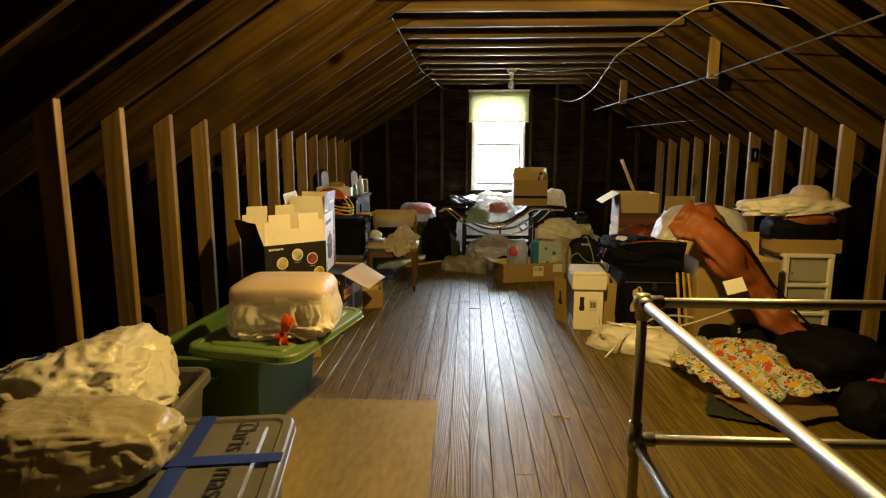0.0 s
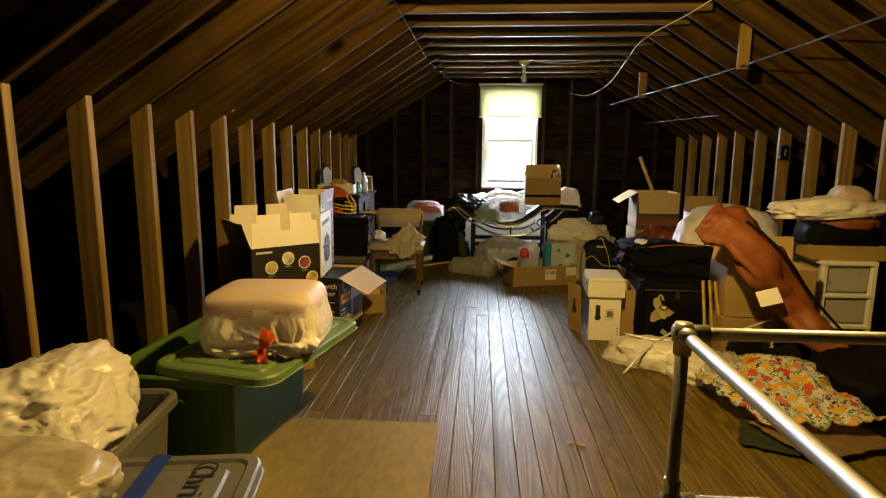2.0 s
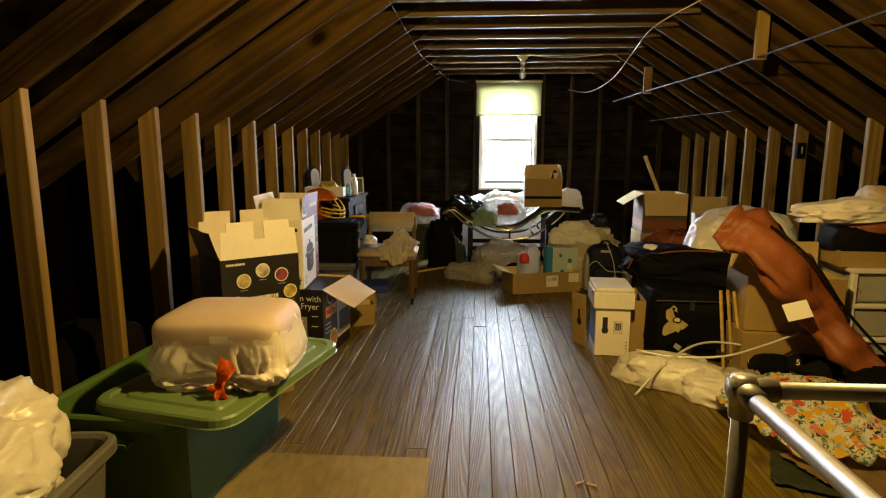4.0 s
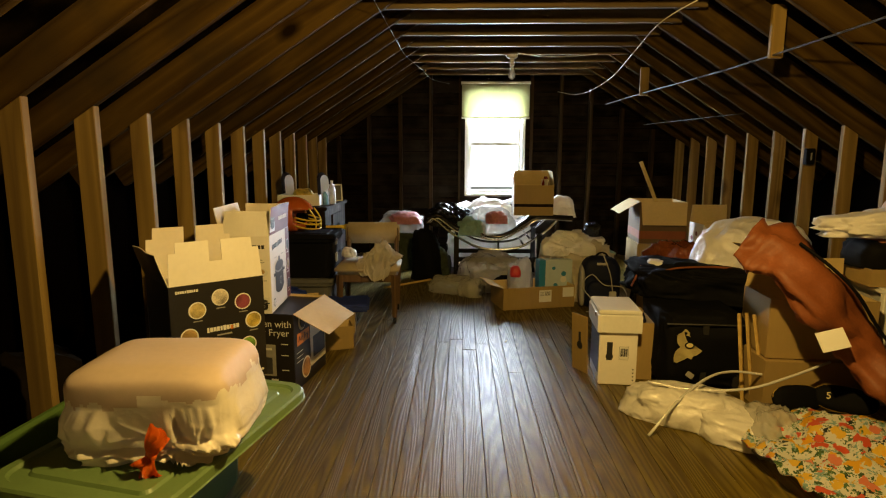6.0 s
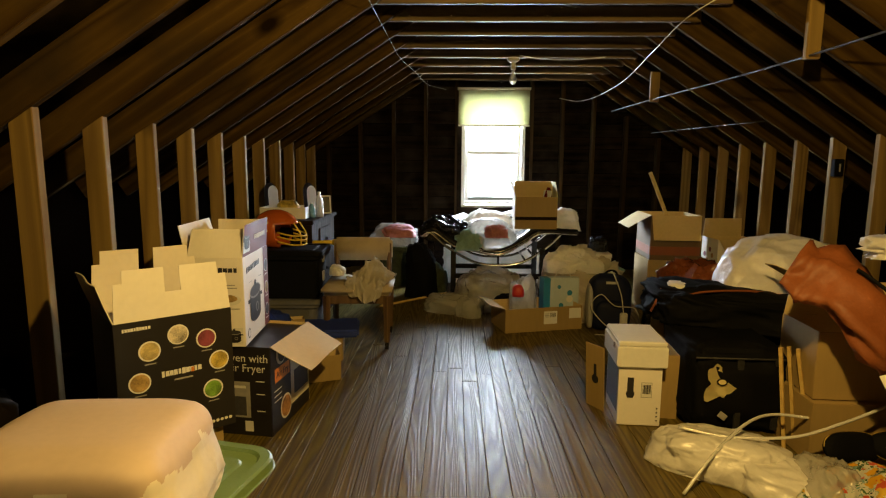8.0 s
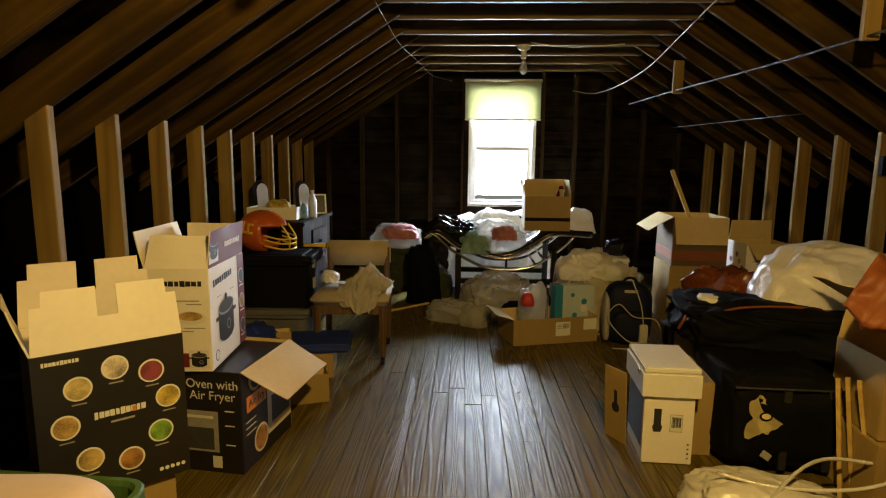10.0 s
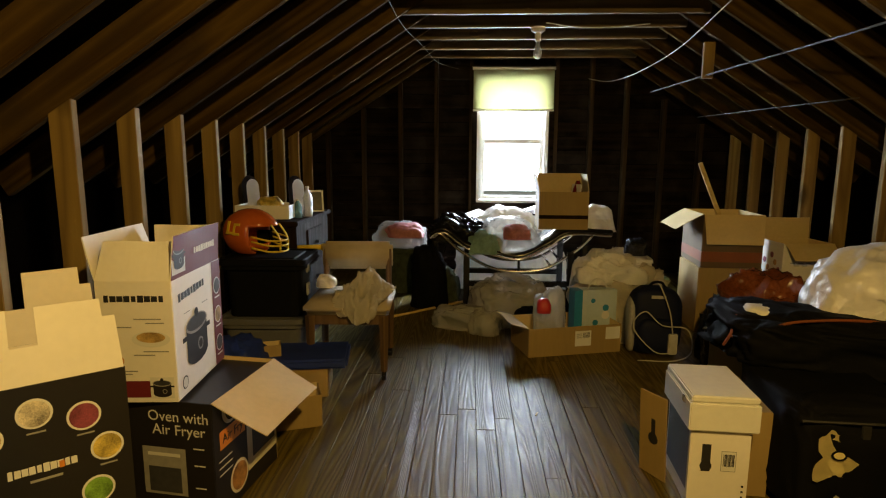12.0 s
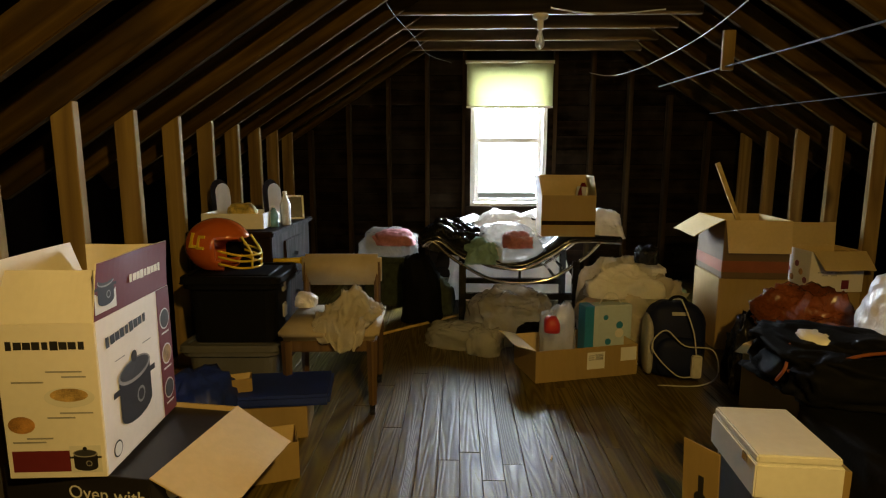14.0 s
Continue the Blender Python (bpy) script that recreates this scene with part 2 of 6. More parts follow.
M["towel"] = material("cream_towel", (0.72, 0.66, 0.54), 0.95, spot=0.1, bump=0.35, scale=60)
M["dark_wood"] = wood("dark_stained_wood", (0.022, 0.011, 0.006), (0.010, 0.006, 0.003), 2, 0.7, 20, 0.06, 0.0, spec=0.06)
M["chair_wood"] = wood("chair_wood", (0.16, 0.10, 0.05), (0.09, 0.05, 0.024), 2, 0.45, 20, 0.06, 0.0)
M["orange_film"] = material("orange_tie_film", (0.85, 0.17, 0.015), 0.35, spot=0.1, bump=0.05)
M["helmet"] = material("orange_helmet_shell", (0.52, 0.11, 0.02), 0.2, spot=0.06, bump=0.0, Coat_Weight=0.5)
M["yellow"] = material("yellow_plastic", (0.72, 0.50, 0.03), 0.4, spot=0.08, bump=0.0)
M["chrome"] = material("chrome", (0.75, 0.75, 0.77), 0.12, metal=1.0, spot=0.05, bump=0.0)
M["black_gloss"] = material("black_gloss", (0.012, 0.012, 0.014), 0.15, spot=0.1, bump=0.0)
M["stick"] = wood("stick_wood", (0.62, 0.45, 0.16), (0.48, 0.32, 0.10), 1, 0.5, 18, 0.05, 0.0)
M["clear_plastic"] = material("frosted_plastic", (0.72, 0.72, 0.70), 0.3, spot=0.05, bump=0.03, Transmission_Weight=0.45)
M["foil"] = material("foil_strip", (0.86, 0.86, 0.84), 0.25, metal=0.35, spot=0.08, bump=0.3, scale=60)
M["mat_green"] = material("green_mat", (0.05, 0.065, 0.035), 0.95, spot=0.5, bump=0.6, scale=80)
M["mat_tan"] = material("tan_mat", (0.30, 0.20, 0.085), 0.95, spot=0.25, bump=0.5, scale=80)
M["wire"] = material("white_wire", (0.50, 0.48, 0.43), 0.5, bump=0.0)
M["porcelain"] = material("porcelain", (0.78, 0.77, 0.73), 0.25, spot=0.03, bump=0.0)
M["gift_blue"] = material("gift_blue", (0.03, 0.22, 0.42), 0.4, spot=0.1, bump=0.02)
M["gift_sky"] = material("gift_sky", (0.50, 0.60, 0.66), 0.4, spot=0.1, bump=0.02)
# near-black brown cloth: the gloom behind the studs is in its colour
M["old_cloth"] = material("shaded_brown_cloth", (0.008, 0.0055, 0.003), 0.9, spot=0.4, bump=0.2, scale=25, spec=0.1)
M["webbing"] = material("black_webbing", (0.02, 0.02, 0.021), 0.5, spot=0.3, bump=0.3, scale=120)
M["paper"] = material("paper", (0.80, 0.79, 0.76), 0.7, spot=0.04, bump=0.02)


# ---- building helpers ----
def finish(name, bm, mat, parent=None, label="", smooth=False):
    """Links a bmesh as one mesh object, under a parent if given."""
    me = bpy.data.meshes.new(name)
    bm.normal_update()
    bm.to_mesh(me)
    bm.free()
    for one in mat if isinstance(mat, (list, tuple)) else (mat,):
        me.materials.append(M[one] if isinstance(one, str) else one)
    if smooth:
        me.polygons.foreach_set("use_smooth", [True] * len(me.polygons))
    ob = new(name, me)
    if parent is not None:
        ob.parent = parent
    if label:
        ob["label"] = label
    return ob


def part(name, bm, mat, parent, label="", smooth=False):
    return finish(name, bm, mat, parent, label, smooth)


def spot(x, y, z, rx=0, ry=0, rz=0, k=1.0):
    """A place and turn for a thing built at k times its drawn size."""
    return pose(x, y, z, rx, ry, rz) @ Matrix.Scale(k, 4)


def thing(name, m, label, category, group="", kind=""):
    """An empty at a thing's base that parents its parts."""
    ob = new(name)
    ob.empty_display_size = 0.05
    ob.matrix_world = m
    return tagged(ob, label, category, group, kind)


def box(size, at=(0, 0, 0), bevel=0.0, m=None, bm=None):
    """A box with its middle at a place; into a bmesh of its own or an existing one."""
    own = bm or bmesh.new()
    made = bmesh.ops.create_cube(own, size=1.0, matrix=(m or Matrix.Identity(4)) @ Matrix.Translation(at) @ Matrix.Diagonal((*size, 1)))
    if bevel:
        edges = {e for v in made["verts"] for e in v.link_edges}
        bmesh.ops.bevel(own, geom=list(edges), offset=bevel, segments=2, affect="EDGES")
    return own


def tube(points, radius, sides=8, bm=None, ends=True, taper=None):
    """A round bar along points."""
    own = bm or bmesh.new()
    pts = [Vector(p) for p in points]
    rings = []
    for i, p in enumerate(pts):
        d = (pts[min(i + 1, len(pts) - 1)] - pts[max(i - 1, 0)]).normalized()
        side = d.cross(Vector((0, 0, 1)) if abs(d.z) < 0.95 else Vector((1, 0, 0))).normalized()
        up = side.cross(d)
        r = radius * (taper[i] if taper else 1)
        rings.append([own.verts.new(p + r * (math.cos(a) * side + math.sin(a) * up)) for a in (2 * math.pi * k / sides for k in range(sides))])
    for a, b in zip(rings, rings[1:]):
        for k in range(sides):
            own.faces.new((a[k], a[(k + 1) % sides], b[(k + 1) % sides], b[k]))
    if ends:
        own.faces.new(rings[0][::-1])
        own.faces.new(rings[-1])
    return own


def smooth_path(points, n=8):
    """Points along a smooth curve through the given ones."""
    p = [Vector(q) for q in points]
    p = [2 * p[0] - p[1]] + p + [2 * p[-1] - p[-2]]
    out = []
    for i in range(1, len(p) - 2):
        for k in range(n):
            t = k / n
            out.append(0.5 * (2 * p[i] + (p[i + 1] - p[i - 1]) * t + (2 * p[i - 1] - 5 * p[i] + 4 * p[i + 1] - p[i + 2]) * t * t
                              + (3 * p[i] - p[i - 1] - 3 * p[i + 1] + p[i + 2]) * t ** 3))
    return out + [p[-2]]


def writing(name, text, size, mat, parent, m, align="CENTER", depth=0.0004, shear=0.0):
    """Words in the built-in font, as a mesh part lying in the local xy plane of m."""
    cu = bpy.data.curves.new(name, "FONT")
    cu.body, cu.size, cu.align_x, cu.align_y, cu.extrude, cu.shear = text, size, align, "CENTER", depth, shear
    cu.resolution_u = 3
    tmp = bpy.data.objects.new(name, cu)
    scene.collection.objects.link(tmp)
    me = bpy.data.meshes.new_from_object(tmp.evaluated_get(bpy.context.evaluated_depsgraph_get()))
    bpy.data.objects.remove(tmp)
    bpy.data.curves.remove(cu)
    me.materials.clear()
    me.materials.append(M[mat])
    ob = new(name, me)
    ob.parent = parent
    ob.matrix_local = m
    return ob


def beam(size, at, m=None):
    return box(size, at, 0.003, m)


# ---- structure ----
def left_y(k):
    return 3.02 + STEP * k


def right_y(k):
    return 3.181 + STEP * k


# near-black base; past the knee studs its colour holds the shade
floor = tagged(finish("floor", box((5.6, WALL_Y - BACK_Y, 0.05), (MID, (WALL_Y + BACK_Y) / 2, -0.05)), "dark"), "varnished pine plank floor of an attic", "floor", kind="structure")

gable = bmesh.new()
yw = WALL_Y + 0.10
for x0, x1, z0, z1 in ((-2.6, WIN_X0, -0.05, 3.2), (WIN_X1, 3.7, -0.05, 3.2), (WIN_X0, WIN_X1, -0.05, WIN_Z0), (WIN_X0, WIN_X1, WIN_Z1, 3.2)):
    box((x1 - x0, 0.04, z1 - z0), ((x0 + x1) / 2, yw + 0.045, (z0 + z1) / 2), bm=gable)
wall_far = tagged(finish("wall_north", gable, "dark"), "dark board gable wall and bare studs, shade in their colour", "wall", kind="structure")
# unseen wall, added to shut the attic off behind the camera
back = box((6.4, 0.06, 3.3), (MID, BACK_Y - 0.03, 1.6))
tagged(finish("wall_south", back, "gable_wood"), "unseen wall added to close the stair end", "wall", kind="structure")

# roof: sheathing above the rafters on both slopes, out past the knee studs to the eaves
RAFTER_H = 0.132
ANG = math.atan(SLOPE)
for side, name in ((-1, "roof_west"), (1, "roof_east")):
    run = 2.9
    length = run / math.cos(ANG)
    bm = bmesh.new()
    top = Vector((MID, 0, RIDGE_Z + RAFTER_H / math.cos(ANG) + 0.012))
    d = Vector((side * math.cos(ANG), 0, -math.sin(ANG)))
    mid = top + d * length / 2
    m = Matrix.Translation((mid.x, (WALL_Y + BACK_Y) / 2, mid.z)) @ Matrix.Rotation(side * ANG, 4, "Y")
    box((length, WALL_Y - BACK_Y + 0.6, 0.024), m=m, bm=bm)
    tagged(finish(name, bm, "sheath"), "roof sheathing with the shade between rafters in its colour", "ceiling", kind="structure")
# sheets added to close the eaves, coloured near-black in place of shade
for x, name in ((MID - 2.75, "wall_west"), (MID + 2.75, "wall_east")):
    tagged(finish(name, box((0.06, WALL_Y - BACK_Y + 0.6, 1.5), (x, (WALL_Y + BACK_Y) / 2, 0.55)), "dark"), "near-black eave sheet holding the shade behind the studs", "wall", kind="structure")

frame_w = tagged(thing("knee_wall_west", pose(0, 0, 0), "open knee wall of bare pine studs", "stud wall"), kind="structure")
frame_e = tagged(thing("knee_wall_east", pose(0, 0, 0), "open knee wall of bare pine studs", "stud wall"), kind="structure")
rafters = tagged(thing("roof_framing", pose(0, 0, 0), "rough-sawn rafters and collar ties of an attic roof", "roof framing"), kind="structure")


def stud_mesh(side):
    """A 2x4 whose top is cut to the roof's slope; its room-side face at x = 0."""
    bm = bmesh.new()
    d = 0.089
    zi, zo = KNEE_Z, KNEE_Z - SLOPE * d
    vs = [bm.verts.new(v) for v in ((0, -0.019, 0), (0, 0.019, 0), (side * d, 0.019, 0), (side * d, -0.019, 0), (0, -0.019, zi), (0, 0.019, zi), (side * d, 0.019, zo), (side * d, -0.019, zo))]
    for f in ((0, 1, 2, 3), (4, 5, 6, 7), (0, 1, 5, 4), (1, 2, 6, 5), (2, 3, 7, 6), (3, 0, 4, 7)):
        bm.faces.new([vs[i] for i in f])
    bmesh.ops.recalc_face_normals(bm, faces=bm.faces)
    bmesh.ops.bevel(bm, geom=list(bm.edges), offset=0.003, segments=1, affect="EDGES")
    return bm


def rafter_mesh():
    """A 2x8 rafter along x, its underside's lower end corner at the origin, running from the eave to the ridge."""
    low, up = -0.62 / math.cos(ANG), (MID - KNEE_L) / math.cos(ANG) - 0.01
    return box((up - low, 0.038, RAFTER_H), ((up + low) / 2, 0, RAFTER_H / 2), 0.004)


studs = {}
for side, x, parent, fy in ((-1, KNEE_L, frame_w, left_y), (1, KNEE_R, frame_e, right_y)):
    first = None
    for k in range(-11, 13):
        y = fy(k)
        if y > WALL_Y - 0.03 or (side == -1 and k < -2):
            continue
        if first is None:
            first = part("stud", stud_mesh(side), "stud", parent)
            ob = first
        else:
            ob = new("stud", first.data)
            ob.parent = parent
        ob.location = (x, y + random.uniform(-0.008, 0.008), 0)
        ob.rotation_euler = (random.uniform(-0.004, 0.004), 0, random.uniform(-0.05, 0.05))
    for nm, z in (("plate", -0.0005),):
        part(nm, box((0.089, WALL_Y - BACK_Y - 0.1, 0.038), (x + side * 0.0445 + side * 0.003, (WALL_Y + BACK_Y) / 2, 0.017)), "stud", parent)
raft = None
for side, x, fy in ((-1, KNEE_L, left_y), (1, KNEE_R, right_y)):
    for k in range(-11, 13):
        y = fy(k)
        if y > WALL_Y + 0.05:
            continue
        if raft is None:
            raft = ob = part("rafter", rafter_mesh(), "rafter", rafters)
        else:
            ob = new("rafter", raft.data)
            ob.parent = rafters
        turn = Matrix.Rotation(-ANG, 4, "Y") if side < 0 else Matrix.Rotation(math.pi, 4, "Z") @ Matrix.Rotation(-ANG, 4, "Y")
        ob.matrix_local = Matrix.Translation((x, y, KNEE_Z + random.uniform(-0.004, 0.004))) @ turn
tie_l, tie_r = KNEE_L + (TIE_Z - KNEE_Z) / SLOPE - 0.12, KNEE_R - (TIE_Z - KNEE_Z) / SLOPE + 0.12
tie = None
for k in range(-11, 13):
    y = left_y(k) + 0.057
    if y > WALL_Y + 0.05:
        continue
    if tie is None:
        tie = ob = part("collar_tie", box((tie_r - tie_l, 0.036, 0.088), (0, 0, 0.044), 0.003), "tie", rafters)
    else:
        ob = new("collar_tie", tie.data)
        ob.parent = rafters
    ob.location = ((tie_l + tie_r) / 2, y, TIE_Z + random.uniform(-0.006, 0.006))
    ob.rotation_euler = (0, random.uniform(-0.003, 0.003), 0)

# gable studs and boards round the window
for x in (-1.45, -1.09, -0.72, -0.365, -0.022, 0.80, 1.14, 1.48, 1.84, 2.20):
    z = min(TIE_Z + 0.09, KNEE_Z + SLOPE * (MID - KNEE_L - abs(x - MID)))
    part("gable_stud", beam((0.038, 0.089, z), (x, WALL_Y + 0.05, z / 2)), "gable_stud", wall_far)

# window: casing, two sashes, sill, roller shade
win = tagged(thing("window_1", pose((WIN_X0 + WIN_X1) / 2, WALL_Y, WIN_Z0), "white double-hung sash window with a half-drawn shade", "window"), kind="structure")
WW, WH = WIN_X1 - WIN_X0, WIN_Z1 - WIN_Z0


def frame_mesh(w, h, bar, depth):
    bm = bmesh.new()
    for sx in (-1, 1):
        box((bar, depth, h), (sx * (w - bar) / 2, 0, h / 2), 0.003, bm=bm)
    for z in (bar / 2, h - bar / 2):
        box((w - 2 * bar, depth * 0.98, bar), (0, 0, z), 0.003, bm=bm)
    return bm


casing = part("window_frame", frame_mesh(WW + 0.02, WH + 0.02, 0.035, 0.13), "white_paint", win)
casing.location = (0, 0.06, -0.01)
sash_h = WH / 2 - 0.01
for nm, z, y in (("lower_sash", 0.03, 0.06), ("upper_sash", WH / 2 - 0.015, 0.10)):
    s = part(nm, frame_mesh(WW - 0.055, sash_h, 0.04, 0.035), "white_paint", win)
    s.location = (0, y, z)
    pane = part("pane", box((WW - 0.13, 0.004, sash_h - 0.07), (0, 0, sash_h / 2)), "paper", s)
    gm = bpy.data.materials.get("window_glass") or bpy.data.materials.new("window_glass")
    gm.use_nodes = True
    gb = gm.node_tree.nodes["Principled BSDF"]
    gb.inputs["Transmission Weight"].default_value, gb.inputs["Roughness"].default_value = 1.0, 0.0
    gb.inputs["IOR"].default_value = 1.05
    pane.data.materials[0] = gm
    pane.visible_shadow = False
sill = part("window_sill", box((WW + 0.10, 0.14, 0.03), (0, 0.0, -0.015), 0.006), "gable_wood", win)
for sx in (-1, 1):
    part("casing_board", box((0.05, 0.022, WH + 0.12), (sx * (WW / 2 + 0.036), -0.006, WH / 2 - 0.04), 0.003), "gable_wood", win)
shade_m = bpy.data.materials.new("shade_cloth")
shade_m.use_nodes = True
sn, sl = shade_m.node_tree.nodes, shade_m.node_tree.links
sd, st, sm = sn.new("ShaderNodeBsdfDiffuse"), sn.new("ShaderNodeBsdfTranslucent"), sn.new("ShaderNodeMixShader")
sd.inputs["Color"].default_value, st.inputs["Color"].default_value = (0.50, 0.48, 0.30, 1), (0.075, 0.075, 0.029, 1)
sm.inputs["Fac"].default_value = 0.6
sl.new(sd.outputs[0], sm.inputs[1]), sl.new(st.outputs[0], sm.inputs[2])
sl.new(sm.outputs[0], sn["Material Output"].inputs["Surface"])
shade = thing("roller_shade", pose(0.38, WALL_Y - 0.035, 1.985), "pale yellow roller shade drawn a third down", "window shade")
part("roller", tube([(-0.395, 0, 0), (0.395, 0, 0)], 0.015, 12), "white_paint", shade, smooth=True)
bm = bmesh.new()
rows_ = []
for i in range(9):
    z = -0.012 - i * 0.375 / 8
    rows_.append([bm.verts.new((-0.385 + 0.77 * j / 16, -0.014 + 0.004 * math.sin(j * 0.9 + i * 0.3), z)) for j in range(17)])
for a, b in zip(rows_, rows_[1:]):
    for j in range(16):
        bm.faces.new((a[j], a[j + 1], b[j + 1], b[j]))
part("cloth", bm, shade_m, shade, smooth=True)
part("hem_bar", box((0.775, 0.010, 0.018), (0, -0.014, -0.392), 0.003), "white_paint", shade)


# ---- things: builders ----
def carton(name, w, d, h, m, label, outside="card", inside="cardin", flaps=(None, None, None, None), flap_mats=(None,) * 4, flap_len=None, wall=0.005, category="cardboard box", group="", side_mats=None, notch=()):
    """A box with thin walls and a floor. flaps: angles in degrees from upright, outward, for the sides -y, +x, +y, -x (None: no flap, 'shut': lid)."""
    t = thing(name, m, label, category, group)
    sm = side_mats or (outside,) * 4
    body = None
    sides = (("front_panel", (w, wall), (0, -d / 2)), ("side_panel", (wall, d - 2 * wall), (w / 2 - wall / 2, 0)), ("back_panel", (w, wall), (0, d / 2 - wall)), ("side_panel", (wall, d - 2 * wall), (-w / 2 + wall / 2, 0)))
    for i, (nm, (sx, sy), (px, py)) in enumerate(sides):
        if i == 0:
            py += wall / 2
        if i == 2:
            py += wall / 2
        bm = box((sx, sy, h), (px, py, h / 2), 0.0015)
        ob = part(nm, bm, [sm[i], inside], t)
        n_in = Vector((0, 1, 0)) if i == 0 else Vector((-1, 0, 0)) if i == 1 else Vector((0, -1, 0)) if i == 2 else Vector((1, 0, 0))
        for p in ob.data.polygons:
            if p.normal.dot(n_in) > 0.7:
                p.material_index = 1
    part("bottom_panel", box((w - 2 * wall, d - 2 * wall, wall), (0, 0, wall / 2 + 0.001)), inside, t)
    fl = flap_len or min(w, d) / 2
    for i, a in enumerate(flaps):
        if a is None:
            continue
        length = w if i in (0, 2) else d
        one = fl[i] if isinstance(fl, (tuple, list)) else fl
        bm = bmesh.new()
        nx, nz = 14, 4
        bend = random.uniform(-0.012, 0.012)

        def layer(off):
            return [[bm.verts.new(((ix / nx - 0.5) * length * (1 - 0.06 * iz / nz) * 0.985, off + bend * (iz / nz) ** 2 + 0.004 * math.sin((ix / nx - 0.5) * 7 + i) * iz / nz, iz / nz * one)) for iz in range(nz + 1)] for ix in range(nx + 1)]

        outer, inner = layer(0.0), layer(wall * 0.8)
        kept = {(ix, iz) for ix in range(nx) for iz in range(nz) if not (i in notch and ix in (6, 7) and iz > 1) and not (i in notch and iz == nz - 1 and ix in (0, nx - 1))}
        for ix, iz in kept:
            bm.faces.new((outer[ix][iz], outer[ix + 1][iz], outer[ix + 1][iz + 1], outer[ix][iz + 1]))
            bm.faces.new((inner[ix][iz], inner[ix][iz + 1], inner[ix + 1][iz + 1], inner[ix + 1][iz])).material_index = 1
            for dx, dz, a_, b_ in ((-1, 0, (0, 0), (0, 1)), (1, 0, (1, 0), (1, 1)), (0, -1, (0, 0), (1, 0)), (0, 1, (0, 1), (1, 1))):
                if (ix + dx, iz + dz) not in kept:
                    p_, q_ = (ix + a_[0], iz + a_[1]), (ix + b_[0], iz + b_[1])
                    bm.faces.new((outer[p_[0]][p_[1]], outer[q_[0]][q_[1]], inner[q_[0]][q_[1]], inner[p_[0]][p_[1]])).material_index = 1
        bmesh.ops.delete(bm, geom=[v for v in bm.verts if not v.link_faces], context="VERTS")
        bmesh.ops.recalc_face_normals(bm, faces=bm.faces)
        mo = flap_mats[i] or sm[i]
        ob = part("flap", bm, [mo, inside], t)
        rz = (0, 90, 180, -90)[i]
        px, py = ((0, -d / 2), (w / 2, 0), (0, d / 2), (-w / 2, 0))[i]
        ob.matrix_local = Matrix.Translation((px, py, h)) @ Matrix.Rotation(radians(rz), 4, "Z") @ Matrix.Rotation(radians(a), 4, "X")
    return t


def tote_mesh(w, d, h, taper=0.88, wall=0.006, r=0.05, rim=0.02):
    """An open tapered tub with rounded corners, a rolled rim and ribs."""
    bm = bmesh.new()

    def ring(sx, sy, z, rr, n=5):
        out = []
        for cx, cy, a0 in ((1, 1, 0), (-1, 1, 90), (-1, -1, 180), (1, -1, 270)):
            for k in range(n):
                a = radians(a0 + 90 * k / (n - 1))
                out.append(bm.verts.new((cx * (sx / 2 - rr) + rr * math.cos(a), cy * (sy / 2 - rr) + rr * math.sin(a), z)))
        return out
    tw, td = w * taper, d * taper
    rings = [ring(tw, td, 0, r), ring(w * 0.97, d * 0.97, h * 0.86, r), ring(w * 0.985, d * 0.985, h * 0.87, r), ring(w, d, h * 0.90, r), ring(w + 0.004, d + 0.004, h * 0.905, r), ring(w + 2 * rim, d + 2 * rim, h * 0.91, r + rim),
             ring(w + 2 * rim, d + 2 * rim, h * 0.985, r + rim), ring(w + 2 * rim - 0.012, d + 2 * rim - 0.012, h, r + rim - 0.006), ring(w, d, h, r), ring(w - 2 * wall, d - 2 * wall, h * 0.97, r), ring(tw - 2 * wall, td - 2 * wall, wall, r)]
    for a, b in zip(rings, rings[1:]):
        for k in range(len(a)):
            j = (k + 1) % len(a)
            bm.faces.new((a[k], a[j], b[j], b[k]))
    bm.faces.new(rings[0][::-1])
    bm.faces.new(rings[-1])
    return bm


